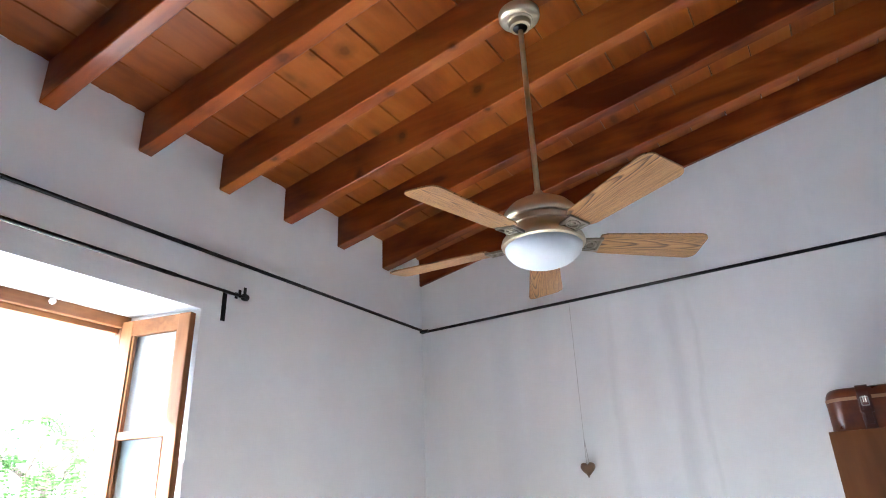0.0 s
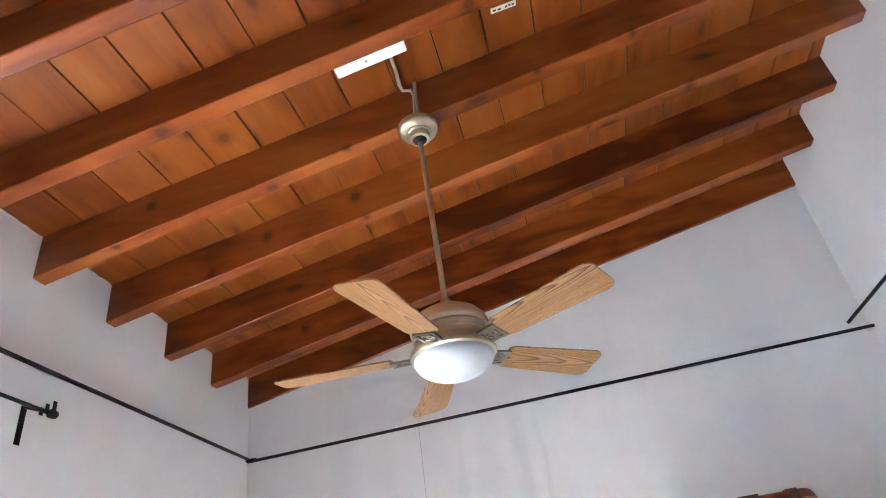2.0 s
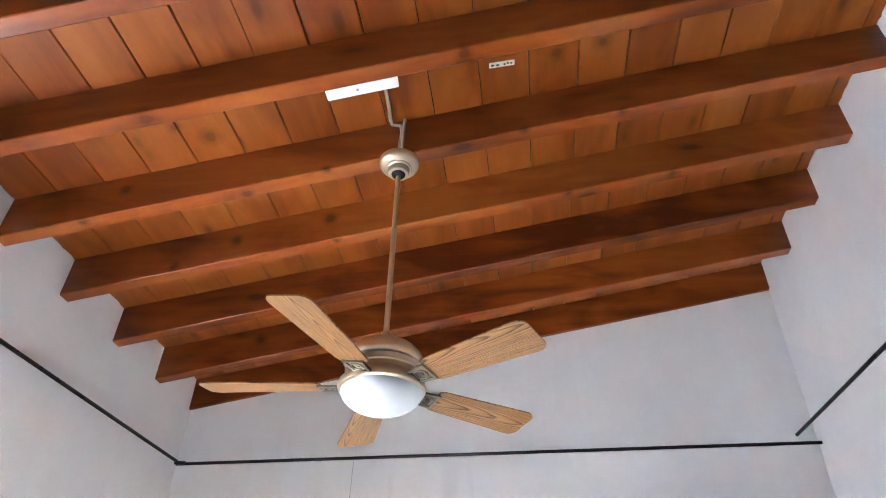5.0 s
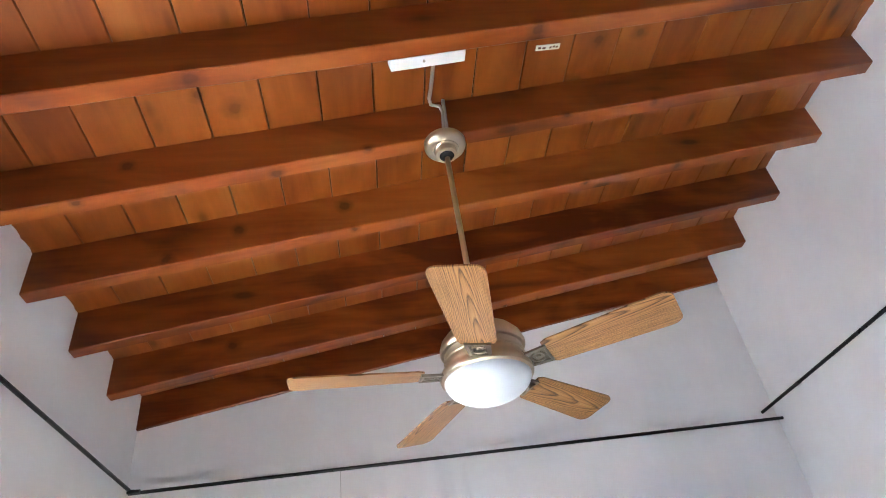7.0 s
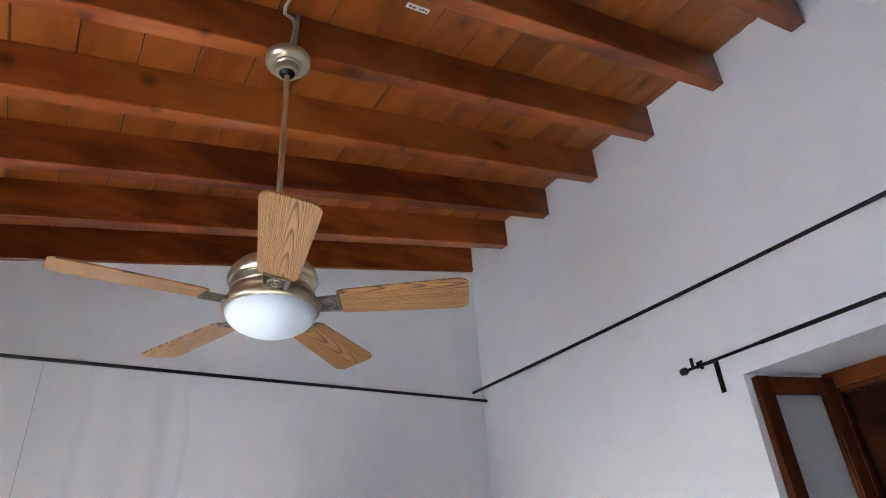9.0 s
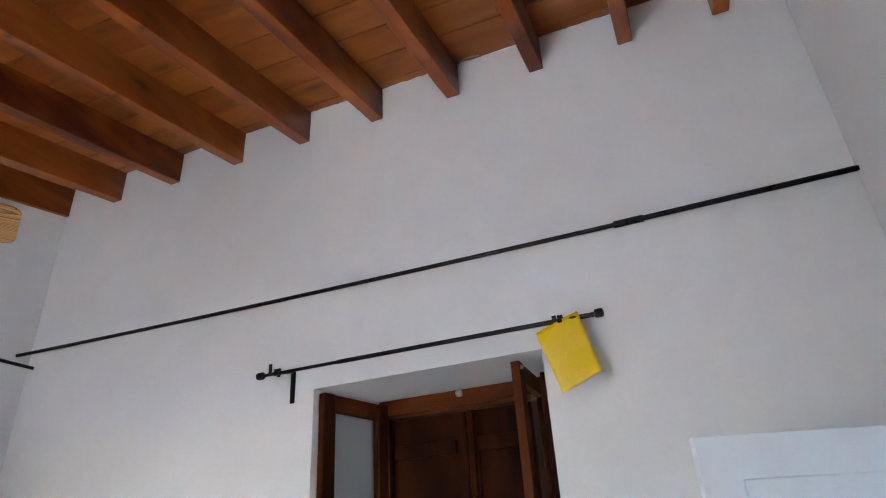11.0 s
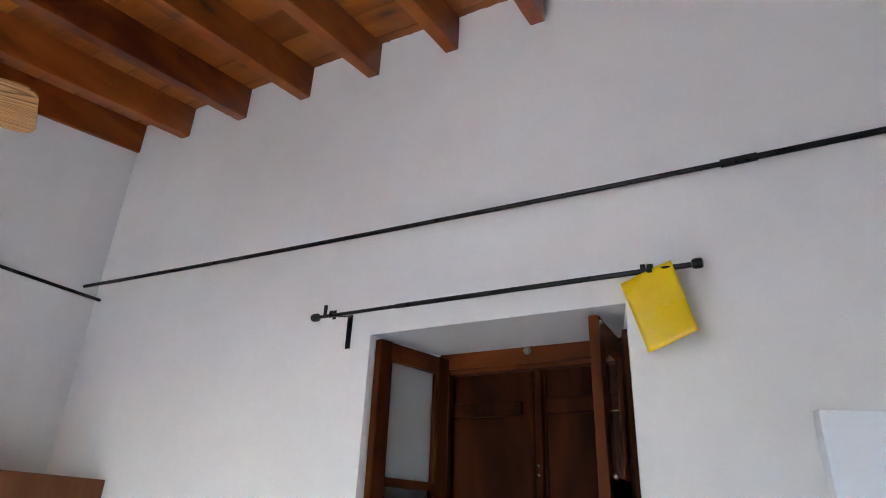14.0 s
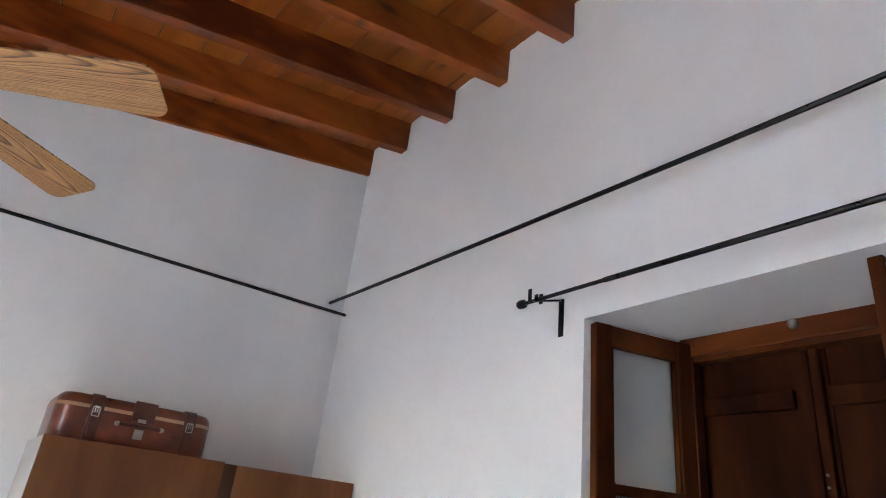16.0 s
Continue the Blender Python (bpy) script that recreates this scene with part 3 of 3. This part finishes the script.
part("lamp_bowl", bm, M_OPAL, fan, "white opal glass bowl", True)
can = bmesh.new()
lathe(can, [(0.036, 1.058), (0.046, 1.060), (0.049, 1.066), (0.049, 1.088), (0.053, 1.092), (0.058, 1.092), (0.060, 1.097), (0.078, 1.102), (0.089, 1.110), (0.093, 1.120), (0.093, 1.140), (0.088, 1.146)], 40)
canopy = part("canopy", can, M_BRASS, fan, smooth=True)
bm = bmesh.new()
lathe(bm, [(0.014, 1.044), (0.028, 1.050), (0.034, 1.060)], 24)
part("hanger_ball", bm, M_DARK, canopy, smooth=True)


def blade_mesh():
    n = 12
    bm = bmesh.new()
    rows_ = []
    for s in [0.0, 0.02, 0.05] + [0.05 + 0.85 * i / n for i in range(1, n + 1)] + [0.90 + 0.10 * math.sin(math.pi / 2 * i / 9) for i in range(1, 10)]:
        x = 0.222 + 0.442 * s
        half = 0.062 + 0.022 * s
        if s > 0.90:
            half *= math.sqrt(max(0.0, 1 - ((s - 0.90) / 0.10) ** 2)) * 0.42 + 0.58
        if s < 0.05:
            half *= 0.86 + 2.8 * s
        rows_.append([bm.verts.new((x, y, z)) for y, z in ((-half, -0.003), (-half * 0.5, -0.003), (half * 0.5, -0.003), (half, -0.003), (half, 0.003), (half * 0.5, 0.003), (-half * 0.5, 0.003), (-half, 0.003))])
    for p, q in zip(rows_, rows_[1:]):
        for k in range(8):
            bm.faces.new((p[k], p[(k + 1) % 8], q[(k + 1) % 8], q[k]))
    bm.faces.new(rows_[0])
    bm.faces.new(rows_[-1])
    return mesh_of("blade", bm, M_OAK)


def iron_mesh():
    """A blade bracket: an arm from the motor, a rimmed plate and a ring round a boss."""
    bm = bmesh.new()
    for v in box(bm, (0.112, -0.026, -0.012), (0.164, 0.026, -0.002)):
        v.co.z += 0.050 * max(0.0, (0.158 - v.co.x) / 0.046)
    box(bm, (0.152, -0.036, -0.012), (0.163, 0.036, -0.002), 0.004)
    box(bm, (0.222, -0.042, -0.012), (0.232, 0.042, -0.003), 0.004)
    for s in (-1, 1):
        for v in box(bm, (0.155, -0.006, -0.012), (0.232, 0.006, -0.003)):
            v.co.y += s * (0.031 + 0.006 * (v.co.x - 0.155) / 0.077)
    box(bm, (0.158, -0.034, -0.0065), (0.230, 0.034, -0.0035))
    for k in range(24):
        a = 2 * math.pi * k / 24
        b = 2 * math.pi * (k + 1) / 24
        tube(bm, (0.192 + 0.023 * math.cos(a), 0.023 * math.sin(a), -0.009), (0.192 + 0.023 * math.cos(b), 0.023 * math.sin(b), -0.009), 0.0042, seg=6)
    bmesh.ops.create_cone(bm, cap_ends=True, segments=16, radius1=0.007, radius2=0.010, depth=0.006, matrix=Matrix.Translation((0.192, 0, -0.009)))
    return mesh_of("blade_iron", bm, M_PEWTER, True)


BLADE, IRON = blade_mesh(), iron_mesh()
for k in range(5):
    m = pose(0, 0, 0.004, 0, 0, -31.8 + 72 * k) @ pose(0, 0, 0, PITCH, 0, 0)
    bl = new("blade", BLADE)
    bl.parent, bl.matrix_local = fan, m
    ir = new("blade_iron", IRON)
    ir.parent, ir.matrix_local = bl, Matrix.Identity(4)
    ir["label"] = "antique brass blade bracket"

# ---- small fixtures of the ceiling ----
def ceil_at(x, y, dz=0.0):
    return Vector((x, y, joist_z(x, y) + RISE - dz))


SLOPE = -math.degrees(math.atan(0.1735))
bat = thing("lamp_batten", ceil_at(1.828, -2.496), "white plastic junction batten fixed beside a joist", "electrical box")
bat.matrix_world = Matrix.Translation(ceil_at(1.832, -2.494, 0.158)) @ pose(0, 0, 0, 0, SLOPE, 0)
part("cover", bm_box((-0.155, -0.026, -0.052), (0.155, 0.032, 0.004), 0.006), M_PLASTIC, bat)
part("base", bm_box((-0.150, -0.033, -0.046), (0.150, -0.024, 0.008)), M_PLASTIC, bat)
part("screw", bm_tube((-0.02, 0.0, -0.054), (-0.02, 0.0, -0.050), 0.006), M_STEEL, bat)

cond = bpy.data.curves.new("cable_conduit", "CURVE")
cond.dimensions, cond.bevel_depth, cond.bevel_resolution = "3D", 0.0085, 3
for pts in ([ceil_at(1.915, -2.475, 0.16), ceil_at(1.905, -2.44, 0.05), ceil_at(1.892, -2.38, 0.012), ceil_at(1.885, -2.20, 0.010), ceil_at(1.878, -2.13, 0.012), ceil_at(1.885, -2.108, 0.03), ceil_at(1.925, -2.104, 0.045), ceil_at(1.935, -2.104, 0.09), ceil_at(1.928, -2.100, 0.17), ceil_at(1.922, -2.085, 0.25)],
            [ceil_at(1.945, -2.104, 0.006), ceil_at(1.942, -2.104, 0.10), ceil_at(1.940, -2.100, 0.18), ceil_at(1.935, -2.085, 0.25)]):
    sp = cond.splines.new("POLY")
    sp.points.add(len(pts) - 1)
    for p, q in zip(sp.points, pts):
        p.co = (*q, 1)
cond.materials.append(M_CABLE)
tagged(new("cable_conduit", cond), "thin grey-brown cable conduit leading to the fan", "cable")

wire = bpy.data.curves.new("stray_wire", "CURVE")
wire.dimensions, wire.bevel_depth, wire.bevel_resolution = "3D", 0.0028, 2
sp = wire.splines.new("BEZIER")
loop_pts = ((4.225, -3.112, 4.245), (4.215, -3.125, 4.300), (4.222, -3.150, 4.345), (4.230, -3.195, 4.362), (4.245, -3.250, 4.368))
sp.bezier_points.add(len(loop_pts) - 1)
for p, q in zip(sp.bezier_points, loop_pts):
    p.co, p.handle_left_type, p.handle_right_type = q, "AUTO", "AUTO"
wire.materials.append(M_CABLE)
tagged(new("stray_wire", wire), "thin pale wire end sticking out beside a joist", "wire")

tag = thing("paper_label", ceil_at(2.435, -2.325), "small white printed label stuck on a board", "label")
tag.matrix_world = Matrix.Translation(ceil_at(2.432, -2.314)) @ pose(0, 0, 0, 0, SLOPE, 3)
part("card", bm_box((-0.060, -0.014, -0.0035), (0.060, 0.014, 0.0005)), M_TAG, tag)
bm = bmesh.new()
for x0, x1, y in ((-0.05, -0.035, 0), (-0.028, -0.012, 0.002), (0.008, 0.018, 0.001), (0.024, 0.034, -0.002), (0.04, 0.05, 0.001)):
    box(bm, (x0, y - 0.005, -0.0042), (x1, y + 0.005, -0.003))
part("print", bm, M_INK, tag, "dark unreadable printing")

# ---- things on the walls ----
sheet = thing("plastic_sheet", (4.108, -3.505, 2.632), "bright yellow shiny plastic sheet clipped to curtain rod", "plastic sheet")
bm = bmesh.new()
nu, nv = 12, 16
grid = []
for j in range(nv + 1):
    row = []
    for i in range(nu + 1):
        u, v = i / nu, j / nv
        top = Vector((0, 0.094, -0.038)).lerp(Vector((0, -0.092, 0.030)), u)
        bot = Vector((0, 0.018, -0.306)).lerp(Vector((0, -0.156, -0.246)), u)
        p = top.lerp(bot, v)
        p.x = -0.016 + 0.004 * math.sin(9 * u + 5 * v) * max(0, 0.45 - v) + 0.010 * math.sin(2.4 * u + 1.2 * v) * (0.35 + v) + 0.012 * max(0, 0.25 - v) * 4 * abs(u - 0.5) - 0.022 * max(0, 0.30 - u) * max(0, 1 - abs(v - 0.18) * 4) + 0.0012 * math.sin(17 * u * (1 - v) + 4 * v)
        row.append(bm.verts.new(p))
    grid.append(row)
for j in range(nv):
    for i in range(nu):
        bm.faces.new((grid[j][i], grid[j][i + 1], grid[j + 1][i + 1], grid[j + 1][i]))
sh = part("sheet", bm, M_YELLOW, sheet, smooth=True)
mod = sh.modifiers.new("thickness", "SOLIDIFY")
mod.thickness = 0.0015

heart = thing("hanging_heart", (1.283, -0.034, 1.88), "small carved wooden heart hanging on a thread", "ornament")
bm = bmesh.new()
loop = []
for i in range(40):
    a = 2 * math.pi * i / 40
    loop.append((0.0032 * 16 * math.sin(a) ** 3 * 0.92, 0.0032 * (13 * math.cos(a) - 5 * math.cos(2 * a) - 2 * math.cos(3 * a) - math.cos(4 * a))))
back = [bm.verts.new((x, 0.010, z)) for x, z in loop]
mid_ = [bm.verts.new((x, -0.006, z)) for x, z in loop]
frt = [bm.verts.new((x * 0.8, -0.014, z * 0.8)) for x, z in loop]
for p, q in ((back, mid_), (mid_, frt)):
    for i in range(40):
        bm.faces.new((p[i], p[(i + 1) % 40], q[(i + 1) % 40], q[i]))
bm.faces.new(back)
bm.faces.new(frt)
part("body", bm, M_HEART, heart)
part("thread", bm_tube((-0.006, 0, 0.03), (-0.004, 0.0, 0.19), 0.0022, seg=6), M_THREAD, heart)
part("thread", bm_tube((0.012, 0, 0.03), (-0.004, 0.0, 0.19), 0.0022, seg=6), M_THREAD, heart)
part("thread", bm_tube((-0.004, 0, 0.19), (0.004, 0.0, 1.145), 0.0016, seg=6), M_THREAD, heart)

# ---- wardrobe, cupboard, suitcase ----
ward = thing("wardrobe", (2.68, -0.587, 0.0), "brown wood-effect wardrobe with a pale side panel", "wardrobe")
WH = 1.93
part("side_panel", bm_box((0.0, 0.022, 0.0), (0.018, 0.58, WH - 0.002), 0.001), M_SIDE, ward, "pale grey side panel")
part("body", bm_box((0.019, 0.024, 0.06), (0.798, 0.58, WH - 0.004), 0.001), M_WARD, ward)
part("plinth", bm_box((0.03, 0.05, 0.0), (0.79, 0.57, 0.059)), M_WARD, ward)
for a, b in ((0.001, 0.802),):
    d = part("door", bm_box((a, 0.0, 0.07), (b, 0.019, WH), 0.0015), M_WARD, ward)
    hx = b - 0.03 if a < 0.2 else a + 0.03
    part("handle", bm_tube((hx, -0.02, 0.95), (hx, -0.02, 1.07), 0.005), M_STEEL, d)
cup = thing("cupboard", (3.486, -0.555, 0.0), "brown wood-effect cupboard beside the wardrobe", "cupboard")
part("body", bm_box((0.0, 0.02, 0.06), (0.755, 0.55, WH - 0.006), 0.001), M_WARD, cup)
# narrow dark sliver closing off the cupboard's right end
part("filler", bm_box((0.756, 0.10, 0.0), (0.766, 0.54, WH - 0.03)), M_SHUT, cup, "narrow dark strip at the cupboard's right end")
part("plinth", bm_box((0.01, 0.04, 0.0), (0.75, 0.54, 0.059)), M_WARD, cup)
# added strip; its dark colour stands for shade next to the wardrobe
part("filler", bm_box((0.001, -0.001, 0.07), (0.070, 0.019, WH - 0.004), 0.001), M_GAPSHADE, cup, "brown strip coloured dark as shade beside the wardrobe")
for a, b in ((0.072, 0.752),):
    d = part("door", bm_box((a, 0.0, 0.07), (b, 0.018, WH - 0.004), 0.0015), M_WARD, cup)
    hx = b - 0.03 if a < 0.2 else a + 0.03
    part("handle", bm_tube((hx, -0.02, 0.95), (hx, -0.02, 1.07), 0.005), M_STEEL, d)

case = thing("suitcase", (2.70, -0.47, WH), "old brown leather suitcase with straps and buckles", "suitcase")
CL, CW, CH = 0.72, 0.42, 0.215


def rounded(inset, r):
    """Plan outline of the case, drawn in by inset, with corner radius r."""
    out = []
    for cx, cy, a0 in ((CL - 0.085, 0.085, -90), (CL - 0.085, CW - 0.085, 0), (0.085, CW - 0.085, 90), (0.085, 0.085, 180)):
        for k in range(9):
            t = radians(a0 + 90 * k / 8)
            out.append((cx + (r - inset) * math.cos(t), cy + (r - inset) * math.sin(t)))
    return out


bm = bmesh.new()
rings = []
for inset, z in ((0.006, 0.0), (0.0, 0.008), (0.0, 0.10), (0.0, CH - 0.050), (0.003, CH - 0.032), (0.011, CH - 0.015), (0.024, CH - 0.004), (0.042, CH)):
    rings.append([bm.verts.new((x, y, z)) for x, y in rounded(inset, 0.085)])
for p, q in zip(rings, rings[1:]):
    for k in range(36):
        bm.faces.new((p[k], p[(k + 1) % 36], q[(k + 1) % 36], q[k]))
bm.faces.new(rings[0])
bm.faces.new(rings[-1])
part("body", bm, M_LEATHER, case, smooth=True)
def trim_band(path, z0, z1):
    """A thin band standing on its edge, bent along a plan path of (x, y) points with outward normals."""
    bm = bmesh.new()
    rings = []
    for (x, y), (nx, ny) in path:
        rings.append([bm.verts.new((x + nx * o, y + ny * o, z)) for o, z in ((-0.002, z0), (0.0022, z0), (0.0022, z1), (-0.002, z1))])
    for p, q in zip(rings, rings[1:]):
        for k in range(4):
            bm.faces.new((p[k], p[(k + 1) % 4], q[(k + 1) % 4], q[k]))
    bm.faces.new(rings[0])
    bm.faces.new(rings[-1])
    part("trim", bm, M_CREAM, case, "cream leather trim", True)


def corner(cx, sg):
    return [((cx - sg * 0.085 * math.sin(t), 0.085 - 0.085 * math.cos(t)), (-sg * math.sin(t), -math.cos(t))) for t in [math.pi / 2 * k / 8 for k in range(9)]]


FRONT = (0.0, -1.0)
trim_band([((0.135, 0), FRONT)] + corner(0.085, 1) + [((0, 0.33), (-1.0, 0.0))], 0.150, 0.166)
trim_band([((0.197, 0), FRONT), ((0.324, 0), FRONT)], 0.150, 0.166)
trim_band([((0.432, 0), FRONT), ((0.570, 0), FRONT)], 0.150, 0.166)
trim_band([((0.629, 0), FRONT)] + corner(CL - 0.085, -1) + [((CL, 0.33), (1.0, 0.0))], 0.150, 0.166)
for x in (0.165, 0.60):
    bm = bmesh.new()
    prof = [(-0.006, 0.002), (-0.006, CH - 0.032)] + [(0.032 - 0.038 * math.cos(t), CH - 0.032 + 0.038 * math.sin(t)) for t in (0.4, 0.8, 1.2, 1.57)] + [(CW - 0.03, CH + 0.005)]
    ins = [(0.001, 0.002), (0.001, CH - 0.032)] + [(0.032 - 0.031 * math.cos(t), CH - 0.032 + 0.031 * math.sin(t)) for t in (0.4, 0.8, 1.2, 1.57)] + [(CW - 0.03, CH - 0.002)]
    rings = [[bm.verts.new((x + w, y, z)) for w, (y, z) in ((-0.026, i), (-0.026, (o[0] + 0.0015, o[1])), (-0.023, o), (0.023, o), (0.026, (o[0] + 0.0015, o[1])), (0.026, i))] for o, i in zip(prof, ins)]
    for p, q in zip(rings, rings[1:]):
        for k in range(6):
            bm.faces.new((p[k], p[(k + 1) % 6], q[(k + 1) % 6], q[k]))
    bm.faces.new(rings[0])
    bm.faces.new(rings[-1])
    st = part("strap", bm, M_STRAP, case)
    bm = bmesh.new()
    rings = []
    for k in range(20):
        t = 2 * math.pi * k / 20
        c = Vector((x + 0.019 * max(-0.8, min(0.8, 1.25 * math.cos(t))), -0.010, 0.138 + 0.024 * max(-0.85, min(0.85, 1.2 * math.sin(t)))))
        o = Vector((math.cos(t), 0, math.sin(t)))
        rings.append([bm.verts.new(c + o * (0.0032 * math.cos(u)) + Vector((0, 0.0032 * math.sin(u), 0))) for u in [math.pi * h / 3 for h in range(6)]])
    for k in range(20):
        p, q = rings[k], rings[(k + 1) % 20]
        for h in range(6):
            bm.faces.new((p[h], p[(h + 1) % 6], q[(h + 1) % 6], q[h]))
    for dx in (-0.005, 0.005):
        tube(bm, (x + dx, -0.011, 0.134), (x + dx, -0.014, 0.164), 0.0020, seg=6)
    part("buckle", bm, M_STEEL, st, "worn steel buckle", True)
    part("keeper", bm_box((x - 0.028, -0.012, 0.085), (x + 0.028, -0.004, 0.099), 0.002), M_STRAP, st)
    part("strap_tip", bm_box((x - 0.017, -0.011, 0.030), (x + 0.017, -0.005, 0.132), 0.003), M_STRAP, st)
fl = part("flap", bm_box((0.325, -0.010, 0.125), (0.430, 0.002, CH + 0.004), 0.003), M_STRAP, case)
part("lock", bm_box((0.355, -0.014, 0.122), (0.392, -0.008, 0.138), 0.002), M_STEEL, fl, "steel lock plate")
part("lock", bm_box((0.352, -0.008, 0.045), (0.395, 0.001, 0.090), 0.003), M_STEEL, case, "steel lock plate")
hd = part("handle", bm_box((0.275, -0.024, 0.094), (0.465, -0.012, 0.112), 0.005), M_STRAP, case)
for x in (0.268, 0.472):
    bm = bmesh.new()
    bmesh.ops.create_cone(bm, cap_ends=True, segments=16, radius1=0.011, radius2=0.011, depth=0.02, matrix=Matrix.Translation((x, -0.010, 0.103)) @ Matrix.Rotation(radians(90), 4, "X"))
    part("handle_mount", bm, M_STEEL, hd, "steel ring", True)

# ---- white door standing open ----
arch = tagged(new("trim"), "white moulded door architrave", "door trim", kind="structure")


PROFILE = ((0, 0), (0, 0.014), (0.010, 0.018), (0.020, 0.018), (0.026, 0.026), (0.048, 0.028), (0.055, 0.021), (0.070, 0.021), (0.076, 0.012), (0.085, 0.010), (0.085, 0))


def moulding(inner, a, b, side):
    """Architrave of one stepped section: side 0 runs along x above the opening, +1 and -1 run up its two edges."""
    bm = bmesh.new()
    ends = []
    for end in (a, b):
        ends.append([bm.verts.new((end, BACK - 0.002 + o, inner + c) if side == 0 else (inner + side * c, BACK - 0.002 + o, end)) for c, o in PROFILE])
    n = len(PROFILE)
    for q in range(n):
        bm.faces.new((ends[0][q], ends[0][(q + 1) % n], ends[1][(q + 1) % n], ends[1][q]))
    bm.faces.new(ends[0])
    bm.faces.new(ends[1])
    part("moulding", bm, M_WHITE, arch)


moulding(DOOR[3], DOOR[0] - 0.085, DOOR[1] + 0.085, 0)
moulding(DOOR[1], 0.0, DOOR[3] - 0.002, 1)
moulding(DOOR[0], 0.0, DOOR[3] - 0.002, -1)
part("jamb", bm_box((DOOR[1] - 0.020, BACK - 0.25, 0), (DOOR[1] - 0.001, BACK - 0.003, DOOR[3] - 0.021)), M_WHITE, arch)
part("jamb", bm_box((DOOR[0] + 0.001, BACK - 0.25, 0), (DOOR[0] + 0.020, BACK - 0.003, DOOR[3] - 0.021)), M_WHITE, arch)
part("jamb", bm_box((DOOR[0] + 0.001, BACK - 0.25, DOOR[3] - 0.02), (DOOR[1] - 0.001, BACK - 0.003, DOOR[3] - 0.001)), M_WHITE, arch)

door = thing("door_1", (3.985, BACK + 0.045, 0.0), "white painted panelled door standing wide open", "door", kind="structure", turn=math.degrees(math.atan2(0.81, -0.31)))
part("slab", bm_box((0, -0.018, 0.008), (0.87, 0.018, 2.03), 0.003), M_WHITE, door)
for z0, z1 in ((0.12, 0.95), (1.08, 1.90)):
    bm = bmesh.new()
    box(bm, (0.12, -0.024, z0), (0.75, -0.017, z1), 0.004)
    box(bm, (0.12, 0.017, z0), (0.75, 0.024, z1), 0.004)
    part("panel", bm, M_WHITE, door)
hnd = part("door_handle", bm_tube((0.81, -0.06, 1.02), (0.81, 0.06, 1.02), 0.009), M_STEEL, door)
part("grip", bm_tube((0.81, -0.058, 1.02), (0.70, -0.058, 1.02), 0.009), M_STEEL, hnd)
part("grip", bm_tube((0.81, 0.058, 1.02), (0.70, 0.058, 1.02), 0.009), M_STEEL, hnd)

# ---- the courtyard outside the open window ----
tagged(part("ground", bm_box((-400, -400, -0.6), (400, 400, -0.5)), M_COURT), "pale paved courtyard ground", "ground", kind="structure")
cw = thing("courtyard_wall", (-9.0, -2.0, -0.5), "sunlit white limewashed courtyard wall", "wall", kind="structure")
part("wall", bm_box((-0.25, -14, 0), (0.0, 14, 1.5)), M_LIME, cw)
part("coping", bm_box((-0.32, -14, 1.5), (0.07, 14, 1.58), 0.01), M_COURT, cw)


def tree(at, seed):
    rng = random.Random(seed)
    t = thing("tree", at, "light green feathery tree in the courtyard", "tree")
    bm = bmesh.new()
    tube(bm, (0, 0, 0), (0.05, 0.04, 1.8), 0.09, 0.065, 9)
    tube(bm, (0.05, 0.04, 1.78), (0.0, 0.10, 2.6), 0.066, 0.045, 9)
    tips = []
    for k in range(9):
        a = k * 2.4 + rng.uniform(-0.3, 0.3)
        z = 1.70 + 0.11 * k
        p = Vector((0.02, 0.06, z))
        r = 0.035
        for s in range(3):
            q = p + Vector((math.cos(a) * rng.uniform(0.2, 0.34), math.sin(a) * rng.uniform(0.2, 0.34), rng.uniform(0.12, 0.34)))
            tube(bm, p, q, r, r * 0.65, 6)
            tips.append(q)
            p, r, a = q, r * 0.65, a + rng.uniform(-0.5, 0.5)
    part("trunk", bm, M_BARK, t)
    verts, faces = [], []
    for tip in tips:
        for _ in range(20):
            base = tip + Vector([rng.gauss(0, 0.13) for _ in range(3)])
            ax = Vector((rng.gauss(0, 1), rng.gauss(0, 1), rng.gauss(-0.1, 0.5))).normalized()
            sd = ax.cross(Vector((0, 0, 1))).normalized()
            nrm = ax.cross(sd)
            for i in range(7):
                c = base + ax * (0.022 * i) + nrm * (0.0025 * i * i)
                for s in (-1, 1):
                    d = (sd * s + ax * 0.45).normalized()
                    w = d.cross(nrm) * 0.013
                    o = len(verts)
                    verts += [c, c + d * 0.022 + w, c + d * 0.05, c + d * 0.022 - w]
                    faces.append((o, o + 1, o + 2, o + 3))
    me = bpy.data.meshes.new("crown")
    me.from_pydata([tuple(v) for v in verts], [], faces)
    me.materials.append(M_LEAF)
    cr = new("crown", me)
    cr.parent = t
    return t


tree((-3.0, -1.25, -0.5), 3)

# ---- floor tiles ----
tile = mesh_of("floor_tile", bm_box((-0.198, -0.198, -0.008), (0.198, 0.198, 0.0), 0.002), M_FLOOR)
floor_ob = bpy.data.objects["floor"]
for i in range(10):
    for j in range(12):
        ob = new("tile", tile)
        ob.parent = floor_ob
        ob.location = (0.21 + 0.4 * i, -0.19 - 0.4 * j, 0.0)
